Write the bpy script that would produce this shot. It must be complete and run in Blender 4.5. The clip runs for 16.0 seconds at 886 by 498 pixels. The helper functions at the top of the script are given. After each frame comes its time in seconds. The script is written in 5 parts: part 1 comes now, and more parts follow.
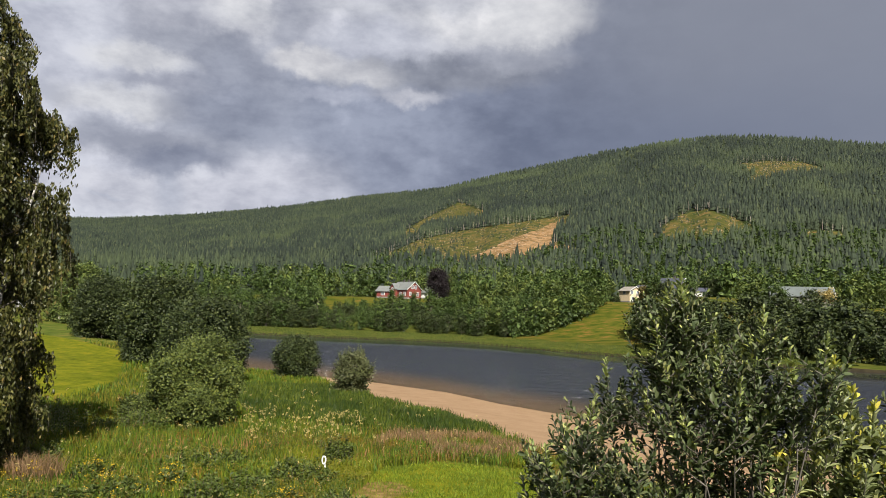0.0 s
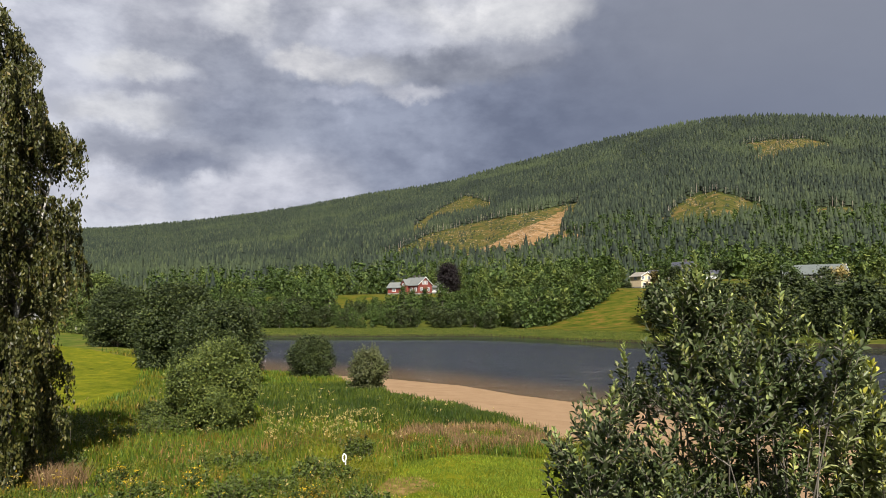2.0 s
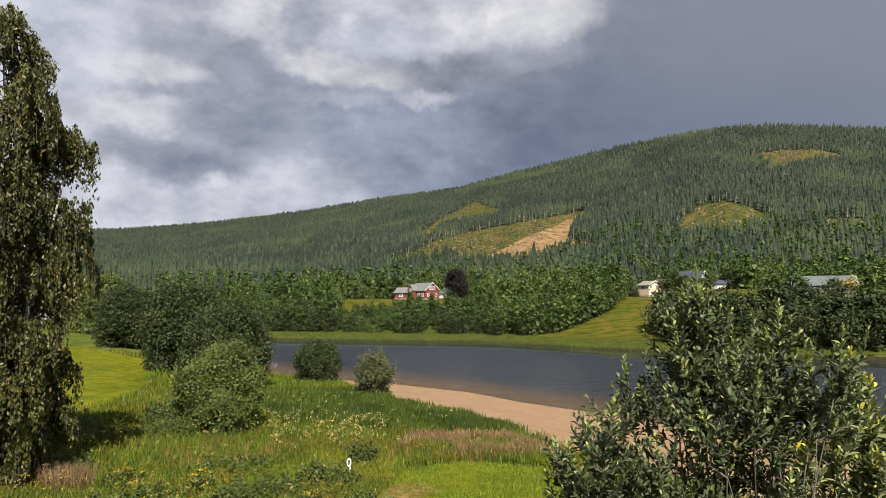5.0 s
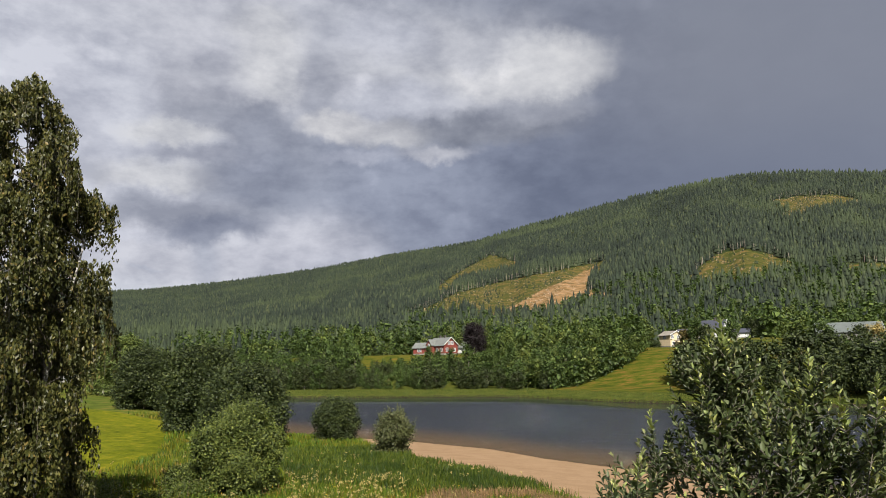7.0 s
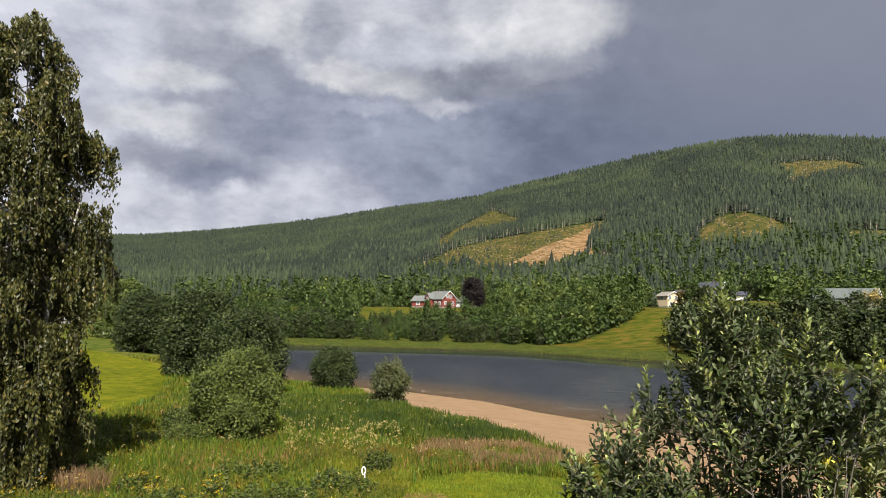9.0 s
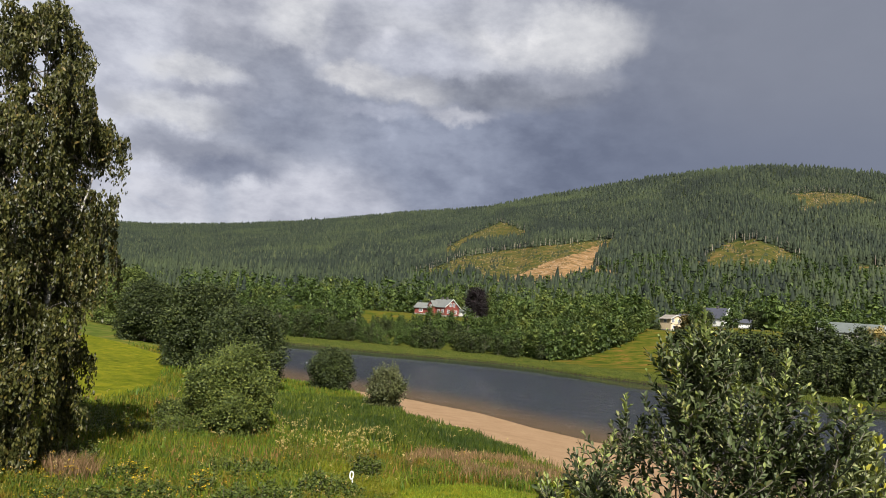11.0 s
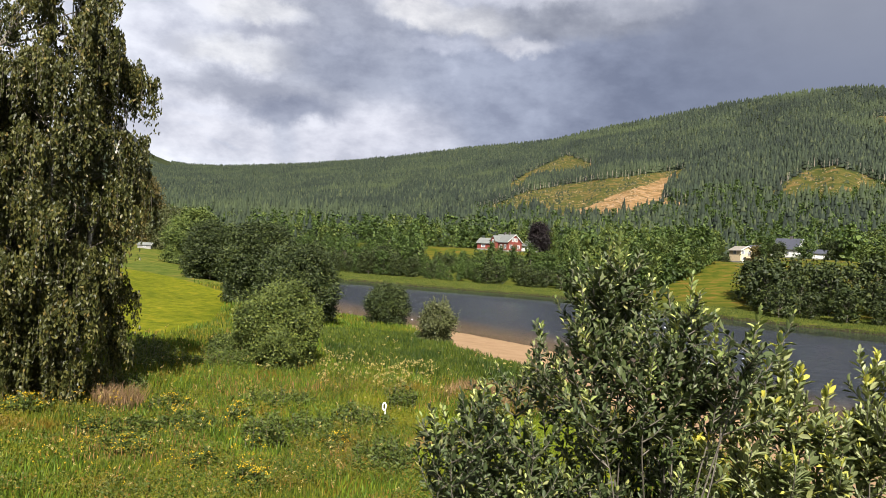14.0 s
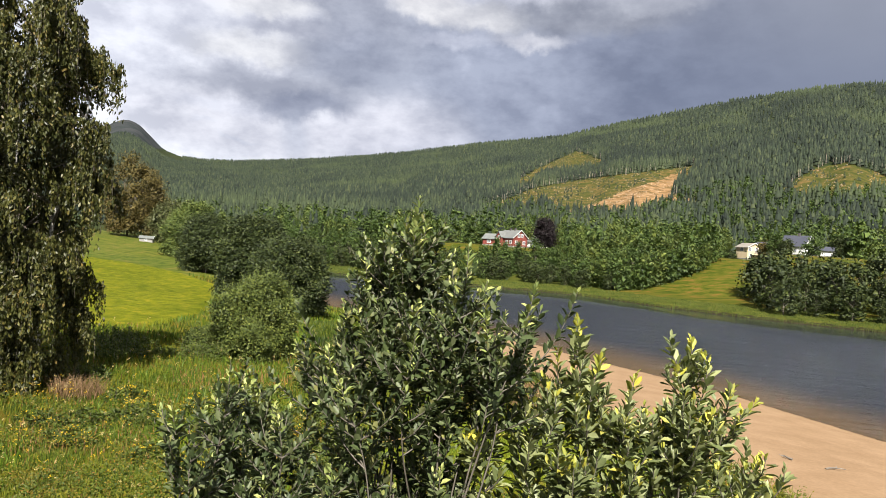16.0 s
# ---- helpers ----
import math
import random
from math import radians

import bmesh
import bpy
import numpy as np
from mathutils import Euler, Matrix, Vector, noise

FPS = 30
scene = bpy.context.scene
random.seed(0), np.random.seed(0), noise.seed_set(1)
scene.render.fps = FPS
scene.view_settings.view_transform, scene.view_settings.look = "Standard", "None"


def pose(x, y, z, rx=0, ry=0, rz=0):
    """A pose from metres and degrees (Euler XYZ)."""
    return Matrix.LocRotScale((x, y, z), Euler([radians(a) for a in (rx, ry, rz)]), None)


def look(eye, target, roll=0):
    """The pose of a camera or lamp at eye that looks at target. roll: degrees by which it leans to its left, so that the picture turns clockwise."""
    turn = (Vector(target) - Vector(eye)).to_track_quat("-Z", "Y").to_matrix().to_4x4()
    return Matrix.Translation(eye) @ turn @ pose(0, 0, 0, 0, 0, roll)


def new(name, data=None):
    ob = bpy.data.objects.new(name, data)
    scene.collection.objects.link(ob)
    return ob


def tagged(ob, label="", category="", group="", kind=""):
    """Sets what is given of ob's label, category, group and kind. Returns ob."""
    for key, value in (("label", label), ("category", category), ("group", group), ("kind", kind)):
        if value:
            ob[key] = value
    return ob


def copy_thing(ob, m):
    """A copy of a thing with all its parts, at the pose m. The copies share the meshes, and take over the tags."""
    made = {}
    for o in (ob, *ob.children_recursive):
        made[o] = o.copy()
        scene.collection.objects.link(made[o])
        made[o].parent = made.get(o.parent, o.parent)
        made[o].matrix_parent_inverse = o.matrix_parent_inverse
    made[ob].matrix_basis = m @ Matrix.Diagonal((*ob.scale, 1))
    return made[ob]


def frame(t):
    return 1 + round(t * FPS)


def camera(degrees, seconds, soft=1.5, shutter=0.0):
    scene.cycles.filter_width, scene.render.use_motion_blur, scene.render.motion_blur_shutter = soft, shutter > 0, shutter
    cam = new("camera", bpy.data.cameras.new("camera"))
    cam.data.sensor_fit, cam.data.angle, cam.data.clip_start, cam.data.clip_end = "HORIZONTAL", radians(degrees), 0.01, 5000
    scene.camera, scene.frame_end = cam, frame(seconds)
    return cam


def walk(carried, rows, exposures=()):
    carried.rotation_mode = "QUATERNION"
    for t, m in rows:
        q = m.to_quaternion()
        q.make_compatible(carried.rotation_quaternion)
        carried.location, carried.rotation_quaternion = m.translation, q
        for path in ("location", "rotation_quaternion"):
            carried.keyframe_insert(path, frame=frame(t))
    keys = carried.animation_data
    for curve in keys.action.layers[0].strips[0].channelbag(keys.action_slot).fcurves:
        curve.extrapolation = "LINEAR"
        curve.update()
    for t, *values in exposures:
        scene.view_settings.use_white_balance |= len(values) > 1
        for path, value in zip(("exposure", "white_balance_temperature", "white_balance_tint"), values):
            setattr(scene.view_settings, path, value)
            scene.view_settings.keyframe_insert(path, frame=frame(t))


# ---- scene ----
cam = camera(62.2, 16.0, soft=0.85)
PATH = [
    (0, (0.060, 0.117, 8.721), (0.055, 2.110, 8.889), 1.88),
    (0.5, (0.054, 0.158, 8.723), (0.042, 2.151, 8.887), -0.10),
    (1, (0.009, 0.082, 8.727), (-0.012, 2.076, 8.884), -1.31),
    (1.5, (0.018, 0.126, 8.720), (-0.006, 2.120, 8.873), -1.11),
    (2, (0.007, 0.057, 8.712), (-0.022, 2.051, 8.864), -0.67),
    (2.5, (0.012, 0.010, 8.725), (-0.019, 2.005, 8.875), -0.25),
    (3, (0.035, 0.075, 8.726), (0.000, 2.069, 8.877), 0.19),
    (3.5, (0.033, 0.108, 8.732), (-0.007, 2.102, 8.886), 0.32),
    (4, (0.037, 0.068, 8.740), (-0.004, 2.061, 8.899), 0.39),
    (6.3, (0.017, -0.195, 8.759), (-0.076, 1.790, 8.986), -0.61),
    (6.5, (0.014, -0.150, 8.762), (-0.087, 1.832, 9.012), -0.71),
    (7, (0.048, 0.030, 8.771), (-0.047, 2.003, 9.085), -0.92),
    (7.5, (0.042, 0.256, 8.775), (-0.050, 2.230, 9.081), -0.81),
    (8, (0.062, 0.281, 8.726), (-0.033, 2.261, 8.991), -0.24),
    (8.5, (0.064, 0.184, 8.722), (-0.031, 2.171, 8.934), 0.50),
    (9, (0.039, 0.074, 8.736), (-0.059, 2.063, 8.926), 0.86),
    (9.2, (0.046, 0.030, 8.744), (-0.054, 2.019, 8.929), 0.86),
    (11.3, (0.261, 0.040, 8.839), (0.139, 2.024, 9.063), 5.70),
    (11.5, (0.303, 0.068, 8.854), (0.179, 2.051, 9.085), 6.20),
    (12, (0.560, 0.193, 8.858), (0.430, 2.177, 9.073), 4.30),
    (12.2, (0.674, 0.254, 8.848), (0.541, 2.243, 9.014), -0.60),
    (12.5, (0.792, 0.310, 8.818), (0.654, 2.301, 8.941), -1.60),
    (13, (1.034, 0.412, 8.813), (0.828, 2.399, 8.917), -1.20),
    (13.5, (1.350, 0.497, 8.815), (1.097, 2.479, 8.900), 1.10),
    (14, (1.711, 0.627, 8.839), (1.427, 2.607, 8.863), 3.80),
    (14.5, (2.130, 0.831, 8.830), (1.680, 2.779, 8.865), 4.00),
    (15, (2.559, 1.098, 8.809), (2.112, 3.047, 8.838), 3.80),
    (15.5, (2.964, 1.372, 8.793), (2.554, 3.329, 8.806), 3.80),
    (16, (3.388, 1.623, 8.788), (3.078, 3.599, 8.799), 4.10),
]
walk(cam, [(t, look(eye, target, roll)) for t, eye, target, roll in PATH], [(0, 1.42), (6.0, 1.43), (6.6, 1.37), (7.6, 1.30), (8.2, 1.30), (8.8, 1.43), (9.2, 1.44), (11.6, 1.36), (12.1, 1.37), (12.6, 1.49), (13.5, 1.60), (14.0, 1.75), (14.5, 1.71), (16, 1.79)])

# ---------------------------------------------------------------- light
SUN_FROM = Vector((0.20, -1.0, 0.0)).normalized()
SUN_EL = radians(44)


def nodes_of(tree):
    tree.nodes.clear()
    return tree.nodes, tree.links


def make_world():
    w = bpy.data.worlds.new("sky")
    w.use_nodes = True
    scene.world = w
    n, l = nodes_of(w.node_tree)
    out = n.new("ShaderNodeOutputWorld")
    bg = n.new("ShaderNodeBackground")
    l.new(bg.outputs[0], out.inputs[0])
    tc = n.new("ShaderNodeTexCoord")
    norm = n.new("ShaderNodeVectorMath")
    norm.operation = "NORMALIZE"
    l.new(tc.outputs["Generated"], norm.inputs[0])
    # ragged cloud edges: the direction is stirred at two scales
    def stir(scale, amount, source, rough=0.5):
        t = n.new("ShaderNodeTexNoise")
        t.inputs["Scale"].default_value, t.inputs["Detail"].default_value, t.inputs["Roughness"].default_value = scale, 7, rough
        l.new(norm.outputs[0], t.inputs["Vector"])
        a = n.new("ShaderNodeVectorMath")
        a.operation = "MULTIPLY_ADD"
        l.new(t.outputs["Color"], a.inputs[0])
        a.inputs[1].default_value = (amount,) * 3
        l.new(source, a.inputs[2])
        b = n.new("ShaderNodeVectorMath")
        b.operation = "SUBTRACT"
        l.new(a.outputs[0], b.inputs[0])
        b.inputs[1].default_value = (amount / 2,) * 3
        return b.outputs[0]
    ragged = stir(34.0, 0.026, stir(9.0, 0.062, norm.outputs[0], 0.62), 0.6)
    soft = stir(3.0, 0.07, norm.outputs[0])
    sky = n.new("ShaderNodeTexSky")
    sky.sky_type, sky.sun_disc = "NISHITA", False
    sky.sun_elevation = SUN_EL
    sky.sun_rotation = math.atan2(SUN_FROM.x, SUN_FROM.y)
    skyc = n.new("ShaderNodeVectorMath")
    skyc.operation = "SCALE"
    skyc.inputs["Scale"].default_value = 0.10
    l.new(sky.outputs[0], skyc.inputs[0])
    # a broken cloud deck over the whole sky
    deck = n.new("ShaderNodeTexNoise")
    deck.inputs["Scale"].default_value, deck.inputs["Detail"].default_value = 2.6, 8
    l.new(norm.outputs[0], deck.inputs["Vector"])
    ramp = n.new("ShaderNodeValToRGB")
    ramp.color_ramp.elements[0].position, ramp.color_ramp.elements[0].color = 0.30, (0.68, 0.68, 0.73, 1)
    ramp.color_ramp.elements[1].position, ramp.color_ramp.elements[1].color = 0.70, (0.92, 0.92, 0.95, 1)
    l.new(deck.outputs["Fac"], ramp.inputs[0])
    mix = n.new("ShaderNodeMix")
    mix.data_type = "RGBA"
    mix.inputs["Factor"].default_value = 0.9
    l.new(skyc.outputs[0], mix.inputs["A"])
    l.new(ramp.outputs[0], mix.inputs["B"])
    colour = mix.outputs["Result"]
    for az, el, wide, high, edge, strength, rgb, rough in CLOUDS:
        d = Vector((math.sin(radians(az)) * math.cos(radians(el)), math.cos(radians(az)) * math.cos(radians(el)), math.sin(radians(el))))
        sub = n.new("ShaderNodeVectorMath")
        sub.operation = "SUBTRACT"
        l.new(ragged if rough else soft, sub.inputs[0])
        sub.inputs[1].default_value = d
        turn = n.new("ShaderNodeMapping")
        turn.vector_type = "POINT"
        turn.inputs["Rotation"].default_value = (0, 0, radians(az))
        turn.inputs["Scale"].default_value = (1 / radians(wide), 1 / radians(wide), 1 / radians(high))
        turn.vector_type = "POINT"
        l.new(sub.outputs[0], turn.inputs["Vector"])
        ln = n.new("ShaderNodeVectorMath")
        ln.operation = "LENGTH"
        l.new(turn.outputs[0], ln.inputs[0])
        mr = n.new("ShaderNodeMapRange")
        mr.interpolation_type = "SMOOTHSTEP"
        for k, v in (("From Min", 1 + edge * (0.75 if rough else 1)), ("From Max", 1 - edge * (0.75 if rough else 1)), ("To Min", 0.0), ("To Max", strength)):
            mr.inputs[k].default_value = v
        l.new(ln.outputs["Value"], mr.inputs["Value"])
        m = n.new("ShaderNodeMix")
        m.data_type = "RGBA"
        l.new(mr.outputs[0], m.inputs["Factor"])
        l.new(colour, m.inputs["A"])
        m.inputs["B"].default_value = (*rgb, 1)
        colour = m.outputs["Result"]
    # billows inside the clouds
    bill = n.new("ShaderNodeTexNoise")
    bill.inputs["Scale"].default_value, bill.inputs["Detail"].default_value, bill.inputs["Roughness"].default_value, bill.inputs["Distortion"].default_value = 15.0, 8, 0.6, 0.0
    flat = n.new("ShaderNodeMapping")
    flat.inputs["Scale"].default_value = (1, 1, 1.8)
    l.new(norm.outputs[0], flat.inputs["Vector"])
    l.new(flat.outputs[0], bill.inputs["Vector"])
    side = n.new("ShaderNodeSeparateXYZ")
    l.new(norm.outputs[0], side.inputs[0])
    calm = n.new("ShaderNodeMapRange")
    for k, v in (("From Min", 0.30), ("From Max", 0.02), ("To Min", 0.08), ("To Max", 1.0)):
        calm.inputs[k].default_value = v
    l.new(side.outputs["X"], calm.inputs["Value"])
    tone = n.new("ShaderNodeValToRGB")
    tone.color_ramp.elements[0].position, tone.color_ramp.elements[0].color = 0.36, (0.80, 0.815, 0.86, 1)
    tone.color_ramp.elements[1].position, tone.color_ramp.elements[1].color = 0.64, (1.17, 1.17, 1.17, 1)
    l.new(bill.outputs["Fac"], tone.inputs[0])
    mul = n.new("ShaderNodeMix")
    mul.data_type, mul.blend_type = "RGBA", "MULTIPLY"
    l.new(calm.outputs[0], mul.inputs["Factor"])
    l.new(colour, mul.inputs["A"])
    l.new(tone.outputs[0], mul.inputs["B"])
    # rounded puffs with darker hollows between them
    puff = n.new("ShaderNodeTexVoronoi")
    puff.feature = "SMOOTH_F1"
    puff.inputs["Scale"].default_value, puff.inputs["Smoothness"].default_value = 11.0, 0.35
    puff.inputs["Detail"].default_value, puff.inputs["Roughness"].default_value = 2.0, 0.45
    l.new(stir(9.0, 0.10, flat.outputs[0], 0.6), puff.inputs["Vector"])
    swell = n.new("ShaderNodeValToRGB")
    swell.color_ramp.elements[0].position, swell.color_ramp.elements[0].color = 0.16, (1.22, 1.21, 1.20, 1)
    swell.color_ramp.elements[1].position, swell.color_ramp.elements[1].color = 0.60, (0.93, 0.94, 0.96, 1)
    l.new(puff.outputs["Distance"], swell.inputs[0])
    pm = n.new("ShaderNodeMix")
    pm.data_type, pm.blend_type = "RGBA", "MULTIPLY"
    l.new(calm.outputs[0], pm.inputs["Factor"])
    l.new(mul.outputs["Result"], pm.inputs["A"])
    l.new(swell.outputs[0], pm.inputs["B"])
    l.new(pm.outputs["Result"], bg.inputs["Color"])
    bg.inputs["Strength"].default_value = 0.385


# the broken clouds: azimuth, height, half width, half height (degrees), softness, strength, colour, ragged edge
CLOUDS = [
    (18.6, 17.5, 33.5, 18.5, 0.55, 0.96, (0.205, 0.228, 0.296), False),  # rain curtain over the hill
    (10.5, 10.8, 18.5, 10.1, 0.6, 0.8, (0.170, 0.198, 0.280), False),
    (20.5, 21.4, 14.5, 5.3, 0.7, 0.5, (0.255, 0.272, 0.330), False),
    (-6.5, 13.0, 7.6, 5.5, 0.8, 0.75, (0.330, 0.360, 0.450), False),
    (-29.0, 20.5, 9.0, 9.5, 0.7, 0.85, (0.590, 0.600, 0.660), False),  # pale high cloud
    (-22.0, 26.5, 9.0, 3.2, 0.7, 0.7, (0.595, 0.600, 0.642), False),
    (-24.5, 8.6, 9.5, 2.9, 0.5, 0.95, (0.605, 0.609, 0.660), False),  # bright gap over the valley
    (-13.4, 9.0, 5.0, 3.0, 0.5, 0.95, (0.605, 0.609, 0.665), False),
    (-8.6, 7.6, 4.0, 1.6, 0.8, 0.5, (0.480, 0.500, 0.580), False),
    (-19.2, 21.8, 5.6, 4.6, 0.63, 0.85, (0.564, 0.568, 0.617), True),  # heavy cumulus tower
    (-16.4, 22.2, 2.6, 2.6, 0.63, 0.89, (0.671, 0.669, 0.682), True),
    (-16.8, 25.2, 2.6, 1.2, 0.78, 0.69, (0.619, 0.619, 0.634), True),
    (-21.6, 20.6, 2.6, 2.2, 0.78, 0.69, (0.411, 0.421, 0.474), True),
    (-19.2, 18.5, 4.6, 1.25, 0.68, 0.89, (0.347, 0.363, 0.421), True),
    (-16.6, 16.6, 3.4, 2.3, 0.78, 0.85, (0.321, 0.342, 0.412), True),
    (-23.9, 17.1, 3.4, 0.95, 0.68, 0.94, (0.661, 0.658, 0.671), True),
    (-21.6, 15.6, 3.6, 0.6, 0.78, 0.79, (0.390, 0.402, 0.464), True),
    (-24.2, 14.0, 4.6, 1.05, 0.68, 0.94, (0.634, 0.634, 0.654), True),
    (-16.9, 13.7, 4.0, 2.3, 0.68, 0.89, (0.282, 0.306, 0.381), True),
    (-23.4, 11.6, 5.4, 1.2, 0.68, 0.89, (0.368, 0.384, 0.447), True),
    (-20.4, 10.3, 3.6, 1.0, 0.68, 0.91, (0.253, 0.276, 0.353), True),
    (-26.6, 9.9, 3.0, 0.5, 0.78, 0.69, (0.558, 0.573, 0.640), True),
    (-20.1, 8.2, 1.0, 1.9, 0.7, 0.7, (0.400, 0.425, 0.500), False),  # rain shaft
    (-24.9, 7.8, 1.1, 0.22, 0.78, 0.59, (0.558, 0.582, 0.652), True),
    (-27.4, 8.4, 0.9, 0.2, 0.78, 0.59, (0.582, 0.599, 0.663), True),
    (-12.3, 21.4, 1.7, 2.7, 0.68, 0.89, (0.342, 0.358, 0.421), True),
    (-2.8, 22.6, 8.6, 3.6, 0.68, 0.89, (0.583, 0.587, 0.624), True),  # second cumulus
    (6.0, 22.4, 4.2, 1.9, 0.68, 0.89, (0.723, 0.719, 0.727), True),
    (-7.6, 24.8, 3.4, 1.6, 0.78, 0.69, (0.551, 0.563, 0.628), True),
    (0.4, 21.6, 4.0, 0.9, 0.78, 0.69, (0.682, 0.678, 0.689), True),
    (-6.2, 20.4, 4.0, 1.3, 0.78, 0.79, (0.551, 0.563, 0.628), True),
    (-11.4, 18.7, 2.5, 0.95, 0.63, 0.94, (0.682, 0.671, 0.677), True),
    (-7.2, 18.0, 3.2, 0.9, 0.68, 0.89, (0.619, 0.614, 0.627), True),
    (-3.2, 16.6, 2.8, 0.6, 0.78, 0.79, (0.570, 0.570, 0.610), True),
    (1.0, 18.3, 6.2, 1.15, 0.68, 0.91, (0.263, 0.278, 0.328), True),
    (5.6, 19.4, 3.6, 0.8, 0.78, 0.79, (0.382, 0.396, 0.450), True),
    (-9.6, 16.2, 2.6, 0.6, 0.78, 0.69, (0.512, 0.529, 0.606), True),
]
make_world()
sun = new("sun", bpy.data.lights.new("sun", "SUN"))
sun.data.energy, sun.data.angle, sun.data.color = 5.0, radians(0.6), (1.0, 0.94, 0.84)
sun.matrix_world = look(SUN_FROM * math.cos(SUN_EL) * 100 + Vector((0, 0, math.sin(SUN_EL) * 100)), (0, 0, 0))

# ---------------------------------------------------------------- materials
def material(name):
    m = bpy.data.materials.new(name)
    m.use_nodes = True
    n, l = nodes_of(m.node_tree)
    out = n.new("ShaderNodeOutputMaterial")
    return m, n, l, out


def value_noise(n, l, scale, detail=5, rough=0.55, source=None):
    t = n.new("ShaderNodeTexNoise")
    t.inputs["Scale"].default_value, t.inputs["Detail"].default_value, t.inputs["Roughness"].default_value = scale, detail, rough
    if source is None:
        source = n.new("ShaderNodeNewGeometry").outputs["Position"]
    l.new(source, t.inputs["Vector"])
    return t.outputs["Fac"]


def ramp_of(n, l, fac, stops):
    r = n.new("ShaderNodeValToRGB")
    e = r.color_ramp.elements
    while len(e) < len(stops):
        e.new(0.5)
    for k, (p, c) in enumerate(stops):
        e[k].position, e[k].color = p, (*c, 1)
    l.new(fac, r.inputs[0])
    return r.outputs[0]


def mixed(n, l, fac, a, b, kind="MIX"):
    m = n.new("ShaderNodeMix")
    m.data_type, m.blend_type = "RGBA", kind
    for s, v in ((m.inputs["Factor"], fac), (m.inputs["A"], a), (m.inputs["B"], b)):
        if isinstance(v, (int, float)):
            s.default_value = v
        elif isinstance(v, tuple):
            s.default_value = (*v, 1)
        else:
            l.new(v, s)
    return m.outputs["Result"]


def attribute(n, name):
    a = n.new("ShaderNodeAttribute")
    a.attribute_name = name
    return a.outputs["Fac"]


LEAF = 0.64


def leaf_material(name, stops, translucent=0.3, gloss=0.45, patch=0.35, blush=None):
    """Foliage: every leaf has a shade of its own, whole boughs drift in colour."""
    m, n, l, out = material(name)
    g = n.new("ShaderNodeNewGeometry")
    col = ramp_of(n, l, g.outputs["Random Per Island"], stops)
    drift = value_noise(n, l, patch, 3)
    col = mixed(n, l, 0.55, col, ramp_of(n, l, drift, [(0.3, (0.55, 0.58, 0.55)), (0.7, (1.25, 1.2, 1.1))]), "MULTIPLY")
    if blush:
        for rgb, scale, lo, hi in blush:
            r = n.new("ShaderNodeMapRange")
            r.inputs["From Min"].default_value, r.inputs["From Max"].default_value, r.inputs["To Max"].default_value = lo, hi, 0.75
            l.new(value_noise(n, l, scale, 5, 0.6), r.inputs["Value"])
            col = mixed(n, l, r.outputs[0], col, rgb)
    col = mixed(n, l, 1.0, col, (LEAF,) * 3, "MULTIPLY")
    p = n.new("ShaderNodeBsdfPrincipled")
    l.new(col, p.inputs["Base Color"])
    p.inputs["Roughness"].default_value = gloss
    p.inputs["Specular IOR Level"].default_value = 0.2
    t = n.new("ShaderNodeBsdfTranslucent")
    l.new(mixed(n, l, 1.0, col, (1.15, 1.2, 0.5), "MULTIPLY"), t.inputs["Color"])
    s = n.new("ShaderNodeMixShader")
    s.inputs[0].default_value = translucent
    l.new(p.outputs[0], s.inputs[1])
    l.new(t.outputs[0], s.inputs[2])
    l.new(s.outputs[0], out.inputs[0])
    return m


def plain_material(name, colour, rough=0.7, spread=0.25, scale=3.0, bump=0.0, metal=0.0, fine=30.0):
    """A solid surface with stains and grain."""
    m, n, l, out = material(name)
    tc = n.new("ShaderNodeTexCoord").outputs["Object"]
    a = value_noise(n, l, scale, 4, source=tc)
    b = value_noise(n, l, fine, 3, source=tc)
    dark, light = tuple(c * (1 - spread) for c in colour), tuple(min(1, c * (1 + spread)) for c in colour)
    col = ramp_of(n, l, a, [(0.3, dark), (0.7, light)])
    col = mixed(n, l, 0.3, col, ramp_of(n, l, b, [(0.3, (0.7, 0.7, 0.7)), (0.7, (1.2, 1.2, 1.2))]), "MULTIPLY")
    p = n.new("ShaderNodeBsdfPrincipled")
    l.new(col, p.inputs["Base Color"])
    p.inputs["Roughness"].default_value, p.inputs["Metallic"].default_value = rough, metal
    if bump:
        bp = n.new("ShaderNodeBump")
        bp.inputs["Strength"].default_value, bp.inputs["Distance"].default_value = bump, 0.02
        l.new(b, bp.inputs["Height"])
        l.new(bp.outputs[0], p.inputs["Normal"])
    l.new(p.outputs[0], out.inputs[0])
    return m


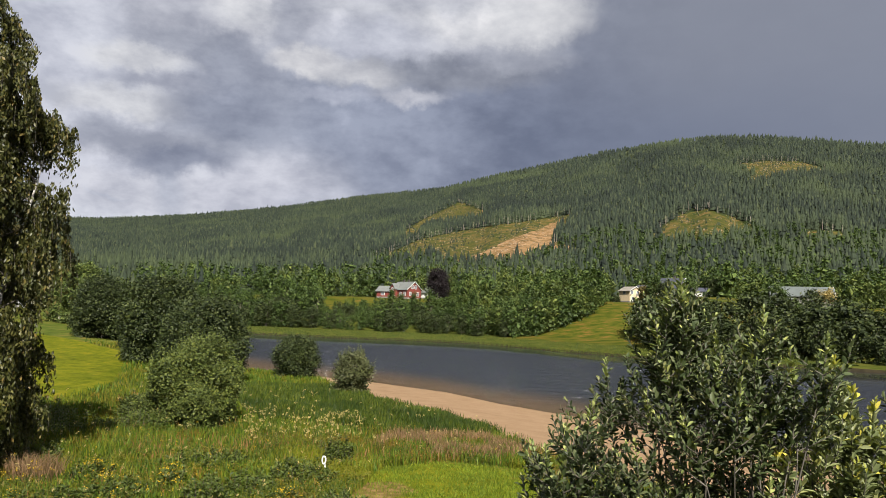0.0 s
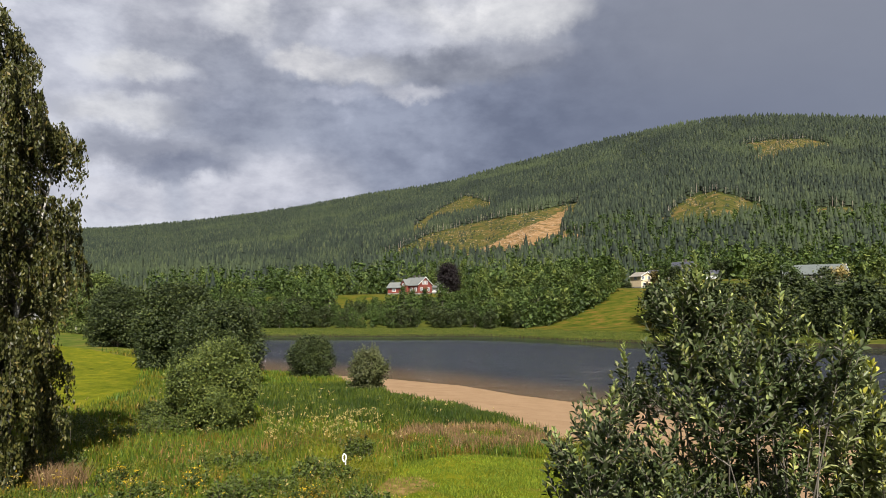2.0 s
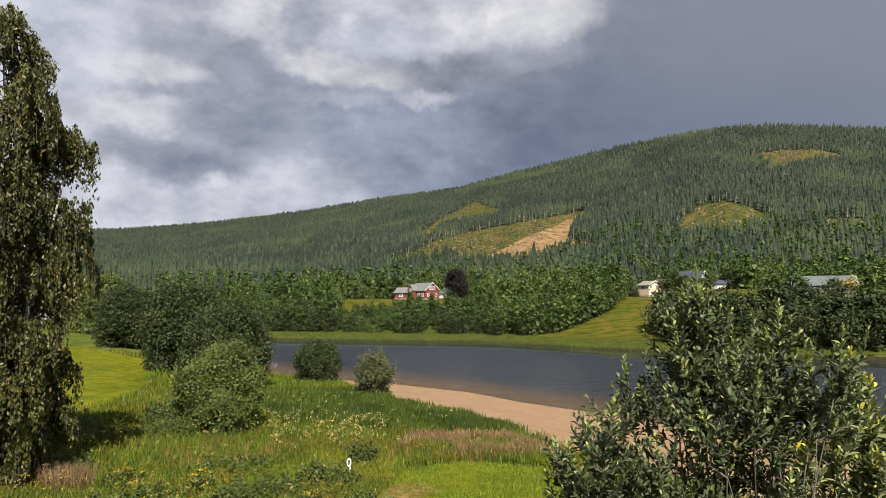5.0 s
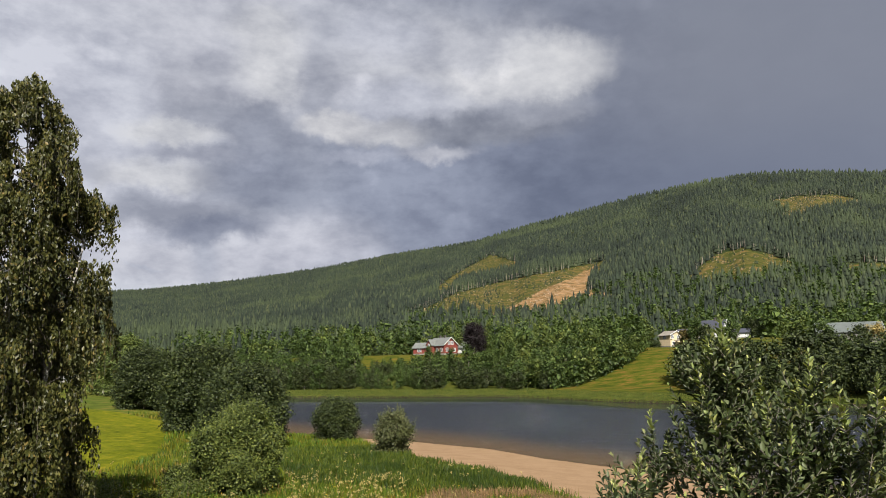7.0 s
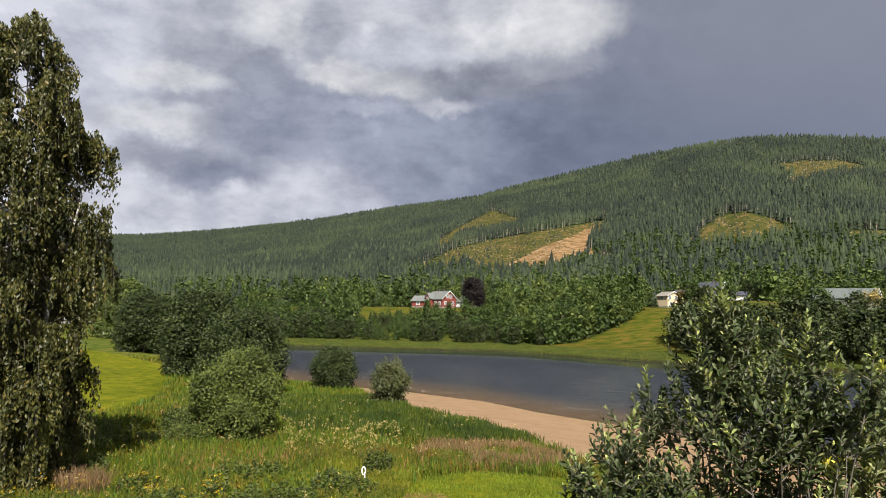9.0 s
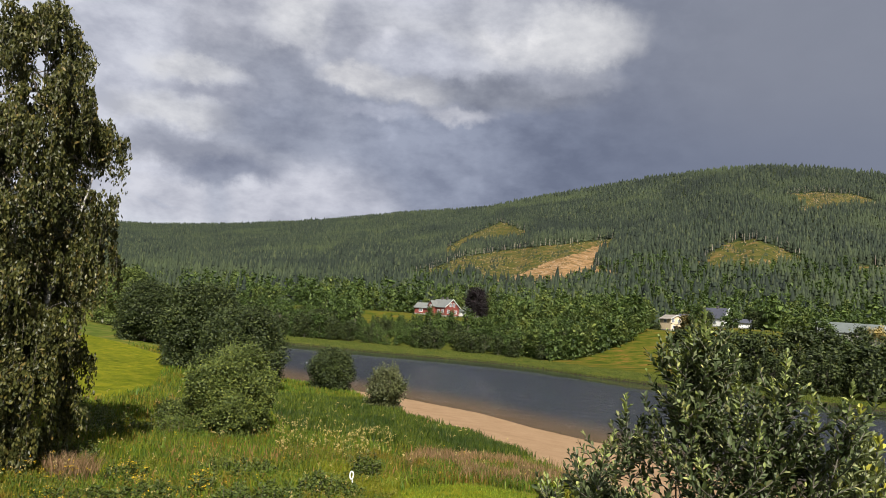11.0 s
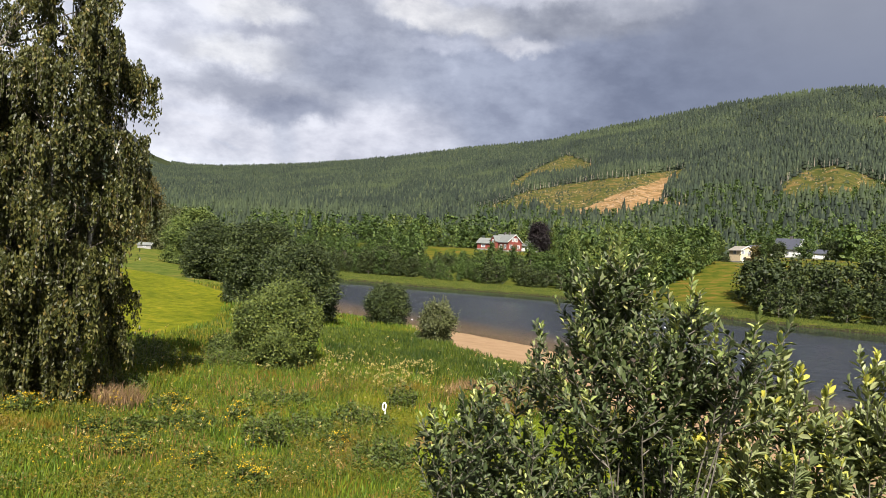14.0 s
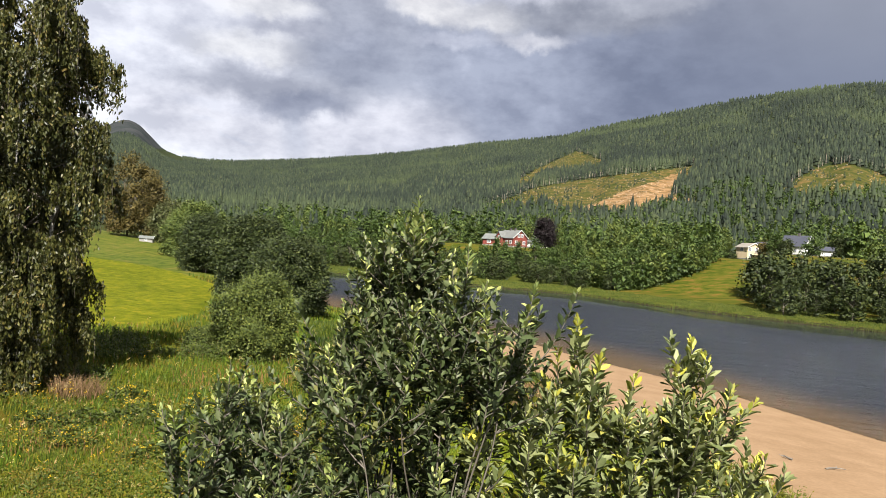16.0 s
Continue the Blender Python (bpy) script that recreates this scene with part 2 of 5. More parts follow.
def ground_material():
    m, n, l, out = material("ground")
    pos = n.new("ShaderNodeNewGeometry").outputs["Position"]
    big, mid, fine = value_noise(n, l, 0.07, 4), value_noise(n, l, 0.6, 5), value_noise(n, l, 6.0, 5)
    meadow = ramp_of(n, l, mid, [(0.3, (0.045, 0.075, 0.012)), (0.5, (0.10, 0.13, 0.022)), (0.7, (0.17, 0.15, 0.045))])
    meadow = mixed(n, l, 0.6, meadow, ramp_of(n, l, big, [(0.35, (0.7, 0.85, 0.7)), (0.65, (1.25, 1.1, 0.95))]), "MULTIPLY")
    # mown turf
    turf = ramp_of(n, l, value_noise(n, l, 1.1, 8, 0.7), [(0.36, (0.076, 0.104, 0.006)), (0.52, (0.134, 0.154, 0.009)), (0.66, (0.205, 0.190, 0.017))])
    turf = mixed(n, l, 0.6, turf, ramp_of(n, l, value_noise(n, l, 0.16, 6, 0.6), [(0.35, (0.62, 0.7, 0.6)), (0.65, (1.3, 1.2, 1.1))]), "MULTIPLY")
    sand = ramp_of(n, l, mid, [(0.3, (0.295, 0.200, 0.122)), (0.7, (0.365, 0.254, 0.162))])
    sand = mixed(n, l, 0.5, sand, ramp_of(n, l, fine, [(0.3, (0.8, 0.8, 0.8)), (0.7, (1.1, 1.1, 1.1))]), "MULTIPLY")
    wet = mixed(n, l, attribute(n, "wet"), sand, (0.15, 0.095, 0.055))
    strip = ramp_of(n, l, value_noise(n, l, 0.3, 8, 0.7), [(0.35, (0.045, 0.068, 0.010)), (0.65, (0.105, 0.112, 0.022))])
    streak = n.new("ShaderNodeMapping")
    streak.inputs["Rotation"].default_value = (0, 0, radians(25))
    streak.inputs["Scale"].default_value = (0.06, 0.30, 1.0)
    l.new(pos, streak.inputs["Vector"])
    hay = ramp_of(n, l, value_noise(n, l, 1.6, 8, 0.68, streak.outputs[0]), [(0.38, (0.042, 0.064, 0.008)), (0.5, (0.084, 0.096, 0.012)), (0.65, (0.170, 0.108, 0.027))])
    worn = ramp_of(n, l, value_noise(n, l, 2.2, 7, 0.7), [(0.36, (0.10, 0.095, 0.02)), (0.52, (0.22, 0.15, 0.055)), (0.68, (0.34, 0.235, 0.11))])
    # dark reflection of the far trees and bank, put into the ground colour
    reflection_line = ramp_of(n, l, mid, [(0.3, (0.022, 0.020, 0.012)), (0.7, (0.050, 0.043, 0.026))])
    floor = ramp_of(n, l, value_noise(n, l, 0.05, 6), [(0.35, (0.018, 0.032, 0.012)), (0.65, (0.05, 0.06, 0.025))])
    heath = ramp_of(n, l, value_noise(n, l, 0.09, 9, 0.72), [(0.36, (0.028, 0.045, 0.011)), (0.5, (0.075, 0.080, 0.020)), (0.62, (0.17, 0.115, 0.045))])
    bare = ramp_of(n, l, value_noise(n, l, 0.11, 9, 0.72), [(0.36, (0.07, 0.07, 0.025)), (0.48, (0.22, 0.135, 0.06)), (0.66, (0.40, 0.265, 0.15))])
    rock = ramp_of(n, l, value_noise(n, l, 0.01, 9, 0.65), [(0.35, (0.022, 0.032, 0.032)), (0.65, (0.070, 0.075, 0.085))])
    col = meadow
    ragged = value_noise(n, l, 0.5, 6, 0.65)
    for name, c in (("turf", turf), ("worn", worn), ("strip", strip), ("hay", hay), ("woods", floor), ("heath", heath), ("bare", bare), ("rock", rock), ("sand", wet), ("reflection_line", reflection_line)):
        a = n.new("ShaderNodeMath")
        a.operation = "MULTIPLY_ADD"
        l.new(ragged, a.inputs[0])
        a.inputs[1].default_value, a.inputs[2].default_value = 0.5, -0.25
        b = n.new("ShaderNodeMath")
        b.operation = "ADD"
        l.new(attribute(n, name), b.inputs[0])
        l.new(a.outputs[0], b.inputs[1])
        r = n.new("ShaderNodeMapRange")
        r.interpolation_type = "SMOOTHSTEP"
        r.inputs["From Min"].default_value, r.inputs["From Max"].default_value = 0.42, 0.58
        l.new(b.outputs[0], r.inputs["Value"])
        col = mixed(n, l, r.outputs[0], col, c)
    col = mixed(n, l, 1.0, col, (0.51, 0.49, 0.465), "MULTIPLY")
    p = n.new("ShaderNodeBsdfPrincipled")
    l.new(col, p.inputs["Base Color"])
    p.inputs["Roughness"].default_value, p.inputs["Specular IOR Level"].default_value = 0.95, 0.03
    bp = n.new("ShaderNodeBump")
    bp.inputs["Strength"].default_value, bp.inputs["Distance"].default_value = 0.16, 0.08
    l.new(fine, bp.inputs["Height"])
    l.new(bp.outputs[0], p.inputs["Normal"])
    l.new(p.outputs[0], out.inputs[0])
    return m


def water_material():
    m, n, l, out = material("water")
    pos = n.new("ShaderNodeNewGeometry").outputs["Position"]
    mp = n.new("ShaderNodeMapping")
    mp.inputs["Rotation"].default_value = (0, 0, radians(35))
    mp.inputs["Scale"].default_value = (0.55, 1.2, 1)
    l.new(pos, mp.inputs["Vector"])
    ripple = value_noise(n, l, 0.9, 7, 0.7, mp.outputs[0])
    gust = value_noise(n, l, 0.06, 4, 0.6, mp.outputs[0])
    deep = n.new("ShaderNodeBsdfDiffuse")
    deep.inputs["Color"].default_value = (0.014, 0.016, 0.022, 1)
    clear = n.new("ShaderNodeBsdfDiffuse")
    clear.inputs["Color"].default_value = (0.052, 0.035, 0.021, 1)
    body = n.new("ShaderNodeMixShader")
    l.new(attribute(n, "depth"), body.inputs[0])
    l.new(clear.outputs[0], body.inputs[1])
    l.new(deep.outputs[0], body.inputs[2])
    gl = n.new("ShaderNodeBsdfGlossy")
    gr = n.new("ShaderNodeMapRange")
    gr.inputs["To Min"].default_value, gr.inputs["To Max"].default_value = 0.03, 0.10
    l.new(attribute(n, "open_water"), gr.inputs["Value"])
    l.new(gr.outputs[0], gl.inputs["Roughness"])
    gl.inputs["Color"].default_value = (0.83, 0.86, 0.91, 1)
    bp = n.new("ShaderNodeBump")
    bp.inputs["Distance"].default_value = 0.34
    st = n.new("ShaderNodeMapRange")
    st.inputs["From Min"].default_value, st.inputs["From Max"].default_value = 0.35, 0.65
    st.inputs["To Min"].default_value, st.inputs["To Max"].default_value = 0.7, 1.0
    l.new(gust, st.inputs["Value"])
    lee = n.new("ShaderNodeMath")
    lee.operation = "MULTIPLY"
    l.new(st.outputs[0], lee.inputs[0])
    l.new(attribute(n, "open_water"), lee.inputs[1])
    l.new(lee.outputs[0], bp.inputs["Strength"])
    # longer wind waves across the stream
    wm = n.new("ShaderNodeMapping")
    wm.inputs["Rotation"].default_value = (0, 0, radians(12))
    wm.inputs["Scale"].default_value = (0.20, 0.30, 1)
    l.new(pos, wm.inputs["Vector"])
    swell = n.new("ShaderNodeMath")
    swell.operation = "MULTIPLY_ADD"
    l.new(value_noise(n, l, 1.0, 5, 0.62, wm.outputs[0]), swell.inputs[0])
    swell.inputs[1].default_value = 26.0
    l.new(ripple, swell.inputs[2])
    l.new(swell.outputs[0], bp.inputs["Height"])
    l.new(bp.outputs[0], gl.inputs["Normal"])
    fr = n.new("ShaderNodeFresnel")
    fr.inputs["IOR"].default_value = 1.33
    l.new(bp.outputs[0], fr.inputs["Normal"])
    top = n.new("ShaderNodeMixShader")
    l.new(fr.outputs[0], top.inputs[0])
    l.new(body.outputs[0], top.inputs[1])
    l.new(gl.outputs[0], top.inputs[2])
    l.new(top.outputs[0], out.inputs[0])
    return m


def birch_bark():
    m, n, l, out = material("birch_bark")
    tc = n.new("ShaderNodeTexCoord").outputs["Object"]
    mp = n.new("ShaderNodeMapping")
    mp.inputs["Scale"].default_value = (2, 2, 9)
    l.new(tc, mp.inputs["Vector"])
    a = value_noise(n, l, 1.3, 6, 0.65, mp.outputs[0])
    col = ramp_of(n, l, a, [(0.38, (0.035, 0.03, 0.027)), (0.49, (0.26, 0.25, 0.235)), (0.7, (0.42, 0.41, 0.385))])
    p = n.new("ShaderNodeBsdfPrincipled")
    l.new(col, p.inputs["Base Color"])
    p.inputs["Roughness"].default_value = 0.75
    l.new(p.outputs[0], out.inputs[0])
    return m


M_GROUND, M_WATER, M_BIRCH = ground_material(), water_material(), birch_bark()
M_BARK = plain_material("grey_bark", (0.10, 0.085, 0.07), 0.85, 0.4, 6)
M_WILLOW_BARK = plain_material("willow_bark", (0.055, 0.047, 0.036), 0.7, 0.35, 12)
M_BIRCH_LEAF = leaf_material("birch_leaf", [(0.0, (0.0240, 0.0300, 0.0085)), (0.5, (0.0560, 0.0620, 0.0165)), (0.93, (0.1080, 0.1030, 0.0280)), (1.0, (0.1700, 0.1220, 0.0380))], 0.12)
M_ALDER_LEAF = leaf_material("alder_leaf", [(0.0, (0.0133, 0.0234, 0.0056)), (0.6, (0.0312, 0.0468, 0.0100)), (1.0, (0.0764, 0.0952, 0.0224))], 0.08, 0.6)
M_BUSH_LEAF = leaf_material("bush_leaf", [(0.0, (0.034, 0.052, 0.0095)), (0.6, (0.080, 0.108, 0.0190)), (1.0, (0.165, 0.190, 0.0380))], 0.14, 0.6)
M_SALLOW_LEAF = leaf_material("sallow_leaf", [(0.0, (0.0427, 0.0539, 0.0171)), (0.6, (0.0856, 0.0987, 0.0355)), (1.0, (0.1369, 0.1399, 0.0625))], 0.16)
M_FAR_LEAF = leaf_material("far_leaf", [(0.0, (0.0251, 0.0475, 0.0107)), (0.6, (0.0578, 0.0972, 0.0194)), (1.0, (0.1040, 0.1482, 0.0319))], 0.2, 0.6, 0.03)
M_LIGHT_LEAF = leaf_material("light_leaf", [(0.0, (0.0414, 0.0667, 0.0143)), (0.6, (0.0897, 0.1265, 0.0253)), (1.0, (0.1610, 0.1932, 0.0440))], 0.14, 0.6, 0.05)
M_BROWN_LEAF = leaf_material("brown_leaf", [(0.0, (0.0584, 0.0505, 0.0154)), (0.6, (0.1167, 0.0909, 0.0256)), (1.0, (0.1653, 0.1312, 0.0383))], 0.2, 0.6)
M_PURPLE_LEAF = leaf_material("purple_leaf", [(0.0, (0.0050, 0.0034, 0.0044)), (1.0, (0.0170, 0.0085, 0.0110))], 0.02, 0.6)
M_WILLOW_LEAF = leaf_material("willow_leaf", [(0.0, (0.0280, 0.0440, 0.0160)), (0.55, (0.0720, 0.0980, 0.0360)), (0.9, (0.1350, 0.1580, 0.0780)), (1.0, (0.2700, 0.2700, 0.1050))], 0.14, 0.5, 1.0)
M_WILLOW_PALE = leaf_material("willow_leaf_pale", [(0.0, (0.0995, 0.1294, 0.0503)), (0.5, (0.2071, 0.2402, 0.1038)), (0.9, (0.3314, 0.3563, 0.1758)), (1.0, (0.4970, 0.4805, 0.1005))], 0.22, 0.4, 1.0)
M_SPRUCE = leaf_material("spruce", [(0.0, (0.0066, 0.0124, 0.0088)), (0.55, (0.0184, 0.0297, 0.0171)), (0.85, (0.0316, 0.0443, 0.0226)), (1.0, (0.0530, 0.0659, 0.0293))], 0.0, 0.8, 0.02, [((0.0449, 0.0616, 0.0232), 0.006, 0.52, 0.66), ((0.0469, 0.0648, 0.0305), 0.035, 0.58, 0.72), ((0.0067, 0.0127, 0.0098), 0.009, 0.55, 0.64)])
M_GRASS = leaf_material("meadow_grass", [(0.0, (0.0279, 0.0553, 0.0033)), (0.5, (0.0768, 0.1186, 0.0049)), (0.82, (0.1397, 0.1582, 0.0075)), (0.95, (0.1886, 0.1582, 0.0166)), (1.0, (0.2236, 0.1423, 0.0248))], 0.2, 0.7, 0.45, [((0.1678, 0.0988, 0.0091), 0.33, 0.54, 0.66), ((0.1607, 0.1740, 0.0049), 0.21, 0.52, 0.66)])
M_TURF = leaf_material("turf_grass", [(0.0, (0.0800, 0.1350, 0.0070)), (0.6, (0.1500, 0.2050, 0.0110)), (1.0, (0.2300, 0.2500, 0.0200))], 0.2, 0.7, 0.5, [((0.1900, 0.1300, 0.0300), 0.45, 0.56, 0.66)])
M_LUSH = leaf_material("lush_grass", [(0.0, (0.0400, 0.0850, 0.0060)), (0.6, (0.0900, 0.1500, 0.0100)), (1.0, (0.1700, 0.2100, 0.0170))], 0.2, 0.6, 0.4)
M_REED = leaf_material("reed_grass", [(0.0, (0.0230, 0.0460, 0.0040)), (0.6, (0.0580, 0.0920, 0.0070)), (1.0, (0.1350, 0.1500, 0.0150))], 0.2, 0.6, 0.35, [((0.020, 0.042, 0.005), 0.25, 0.50, 0.62)])
M_DRY = leaf_material("dry_grass", [(0.0, (0.1304, 0.0754, 0.0232)), (0.6, (0.2444, 0.1371, 0.0512)), (1.0, (0.3421, 0.1918, 0.0884))], 0.16, 0.7, 0.3)
M_WEED = leaf_material("weed_leaf", [(0.0, (0.0367, 0.0614, 0.0102)), (0.6, (0.0735, 0.1041, 0.0158)), (1.0, (0.1225, 0.1470, 0.0250))], 0.2, 0.6, 0.3)
M_YELLOW = leaf_material("yellow_flower", [(0.0, (0.3890, 0.2543, 0.0071)), (1.0, (0.5445, 0.3740, 0.0142))], 0.2, 0.6)
M_CREAM = leaf_material("cream_flower", [(0.0, (0.2976, 0.2340, 0.0841)), (1.0, (0.4285, 0.3458, 0.1441))], 0.2, 0.6)
M_FRESH_LEAF = leaf_material("fresh_willow_leaf", [(0.0, (0.1395, 0.1875, 0.0546)), (0.6, (0.2635, 0.3150, 0.1040)), (1.0, (0.4650, 0.4800, 0.1690))], 0.2, 0.5, 1.0)
M_TIP_LEAF = leaf_material("shoot_tip_leaf", [(0.0, (0.2300, 0.2576, 0.0450)), (0.6, (0.3910, 0.3920, 0.0600)), (1.0, (0.5750, 0.5040, 0.0800))], 0.2, 0.5, 1.0)
M_PINK = leaf_material("pink_grass", [(0.0, (0.12, 0.09, 0.035)), (0.6, (0.24, 0.145, 0.075)), (1.0, (0.32, 0.20, 0.12))], 0.2, 0.7, 0.4)

# ---------------------------------------------------------------- mesh helpers
rng = np.random.default_rng(7)


def mesh_from(name, verts, faces, mat, smooth=False):
    """A mesh from arrays; faces: (n, 3) or (n, 4)."""
    verts, faces = np.asarray(verts, np.float32), np.asarray(faces, np.int32)
    me = bpy.data.meshes.new(name)
    k = faces.shape[1]
    me.vertices.add(len(verts))
    me.vertices.foreach_set("co", verts.ravel())
    me.loops.add(faces.size)
    me.loops.foreach_set("vertex_index", faces.ravel())
    me.polygons.add(len(faces))
    me.polygons.foreach_set("loop_start", np.arange(0, faces.size, k, dtype=np.int32))
    if smooth:
        me.polygons.foreach_set("use_smooth", np.ones(len(faces), bool))
    me.materials.append(mat)
    me.update(calc_edges=True)
    me.validate()
    return me


def thing(name, at, label, category, group="", turn=0.0, scale=1.0):
    e = new(name)
    e.empty_display_size = 0.3
    e.matrix_basis = Matrix.LocRotScale(at, Euler((0, 0, turn)), (scale,) * 3)
    return tagged(e, label, category, group)


def child(name, me, parent, label=""):
    ob = new(name, me)
    ob.parent = parent
    return tagged(ob, label) if label else ob


def part(name, bm, mat, parent, label=""):
    me = bpy.data.meshes.new(name)
    bm.to_mesh(me)
    bm.free()
    me.materials.append(mat)
    return child(name, me, parent, label)


def unit(v):
    return v / np.maximum(np.linalg.norm(v, axis=-1, keepdims=True), 1e-9)


def leaf_arrays(centres, along, face, length, width, fold=0.12):
    """Kites of two triangles, folded a little at the midrib."""
    along = unit(along)
    side = unit(np.cross(along, face))
    up = np.cross(side, along)
    length, width = np.broadcast_to(length, len(centres))[:, None], np.broadcast_to(width, len(centres))[:, None]
    base, tip = centres - along * length * 0.5, centres + along * length * 0.5
    belly = centres + along * length * 0.05 + up * width * fold
    v = np.stack([base, belly - side * width * 0.5, tip, belly + side * width * 0.5], 1).reshape(-1, 3)
    k = np.arange(len(centres), dtype=np.int32)[:, None] * 4
    f = np.stack([k + [0, 1, 2], k + [0, 2, 3]], 1).reshape(-1, 3)
    return v, f


def leaves(name, centres, along, face, length, width, mat):
    v, f = leaf_arrays(centres, along, face, length, width)
    return mesh_from(name, v, f, mat)


def tubes(name, lines, mat, sides=6):
    """Tapered limbs: each line is (points, radii)."""
    vs, fs, base = [], [], 0
    ring = np.linspace(0, 2 * np.pi, sides, endpoint=False)
    for pts, radii in lines:
        pts, radii = np.asarray(pts, float), np.asarray(radii, float)
        t = unit(np.gradient(pts, axis=0))
        a = unit(np.cross(t, np.array([0.31, 0.87, 0.21])))
        b = np.cross(t, a)
        r = pts[:, None] + radii[:, None, None] * (a[:, None] * np.cos(ring)[None, :, None] + b[:, None] * np.sin(ring)[None, :, None])
        vs.append(r.reshape(-1, 3))
        i, j = np.meshgrid(np.arange(len(pts) - 1), np.arange(sides), indexing="ij")
        i, j = i.ravel(), j.ravel()
        q = np.stack([i * sides + j, i * sides + (j + 1) % sides, (i + 1) * sides + (j + 1) % sides, (i + 1) * sides + j], 1)
        fs.append(q + base)
        base += len(pts) * sides
    return mesh_from(name, np.concatenate(vs), np.concatenate(fs), mat, True)


def bezier(a, b, c, k):
    t = np.linspace(0, 1, k)[:, None]
    return (1 - t) ** 2 * np.asarray(a) + 2 * t * (1 - t) * np.asarray(b) + t ** 2 * np.asarray(c)


def smooth(a, b, v):
    t = np.clip((v - a) / (b - a), 0, 1)
    return t * t * (3 - 2 * t)


def ball(n):
    return unit(rng.normal(size=(n, 3)))


def inside(px, py, poly):
    """Which points lie in the polygon."""
    hit = np.zeros(np.shape(px), bool)
    for (x0, y0), (x1, y1) in zip(poly, poly[1:] + poly[:1]):
        cross = ((y0 > py) != (y1 > py)) & (px < (x1 - x0) * (py - y0) / (y1 - y0 + 1e-12) + x0)
        hit ^= cross
    return hit


# ---------------------------------------------------------------- the lie of the land
NEAR = [(-900, 400), (-150, 235), (-80, 172), (-40, 116), (-23, 99), (-8, 89), (1, 80.5), (6, 72), (11.7, 65), (16.7, 57.7), (22.3, 46.4), (30, 30), (45, 5), (70, -30), (120, -80), (900, -700)]
FAR = [(-900, 490), (-150, 290), (-60, 221), (-30, 212), (-5, 208), (10, 203), (20, 189), (30, 172), (43, 159), (63, 146), (100, 127), (200, 85), (900, -200)]
RIDGE = [(-180, 4.02), (-60, 5.02), (-40, 7.02), (-36, 6.9), (-34, 7.45), (-33.1, 8.0), (-32.4, 8.05), (-31.8, 7.75), (-31, 7.05), (-30.2, 6.3), (-29, 5.9), (-27.4, 5.8), (-25, 5.95), (-19.2, 6.69), (-13, 7.66), (-10.5, 8.17), (-6.2, 8.98), (0, 9.9), (4.1, 11.01), (7.1, 11.65), (10.8, 12.46), (12.7, 12.86), (15.7, 13.22), (19.7, 13.57), (23.6, 13.47), (27.2, 12.98), (31.3, 12.28), (40, 10.28), (60, 6.28), (180, 4.28)]
REACH = [(-180, 3000), (-40, 3300), (-31, 3200), (-27, 2700), (-15, 2200), (0, 1700), (15, 1450), (30, 1500), (60, 2500), (180, 3000)]


def table(v, rows):
    return np.interp(v, [r[0] for r in rows], [r[1] for r in rows])


def shore(x, y):
    """Metres of land between a place and the river's near and far edge."""
    return (table(x, NEAR) - y) * 0.75, (y - table(x, FAR)) * 0.8


def height(x, y):
    x, y = np.asarray(x, float), np.asarray(y, float)
    dn, df = shore(x, y)
    r, az = np.hypot(x, y), np.degrees(np.arctan2(x, y))
    near = np.interp(dn, [-30, -6, 0, 12, 22, 45, 400], [-3, -0.9, 0, 0.75, 1.4, 2.0, 2.4])
    near = near + 0.047 * np.clip(r - 55, 0, 150) * smooth(-13, -23, az) * smooth(0, 10, dn)
    u = -0.42 * x + 0.907 * y
    near = near + (7.05 - near) * smooth(11.5, 1.2, u)
    far = np.interp(df, [-40, -6, 0, 2.5, 25, 30, 58, 130], [-3, -0.9, 0, 0.7, 2.2, 2.9, 13.0, 15.0])
    far = far + 2.2 * smooth(14.6, 16.6, az) * smooth(45, 70, df) * smooth(24, 21, az)
    z = np.where(dn > 0, near, np.where(df > 0, far, np.minimum(near, far)))
    reach, top = table(az, REACH), table(az, RIDGE)
    crest = 8.6 + reach * np.tan(np.radians(top)) - 10
    s = np.clip((r - 340) / (reach - 340), 0, 1)
    wrinkle = 1 + 0.05 * np.sin(az * 0.9 + r * 0.004) * (1 - s) + 0.03 * np.sin(az * 2.3 - r * 0.01) * (1 - s)
    hill = (crest - 15) * s ** 1.22 * wrinkle - 0.30 * np.clip(r - reach, 0, 900)
    return z + hill * smooth(5, 60, np.maximum(dn, df))


def on(x, y, dz=0.0):
    return Vector((float(x), float(y), float(height(x, y)) + dz))


def soft_inside(x, y, poly, width):
    """1 inside, 0 outside, fading over the width along the outline."""
    d = np.full(np.shape(x), 1e9)
    for (x0, y0), (x1, y1) in zip(poly, poly[1:] + poly[:1]):
        t = np.clip(((x - x0) * (x1 - x0) + (y - y0) * (y1 - y0)) / ((x1 - x0) ** 2 + (y1 - y0) ** 2), 0, 1)
        d = np.minimum(d, np.hypot(x - x0 - t * (x1 - x0), y - y0 - t * (y1 - y0)))
    return np.clip(0.5 + np.where(inside(x, y, poly), d, -d) / width, 0, 1)


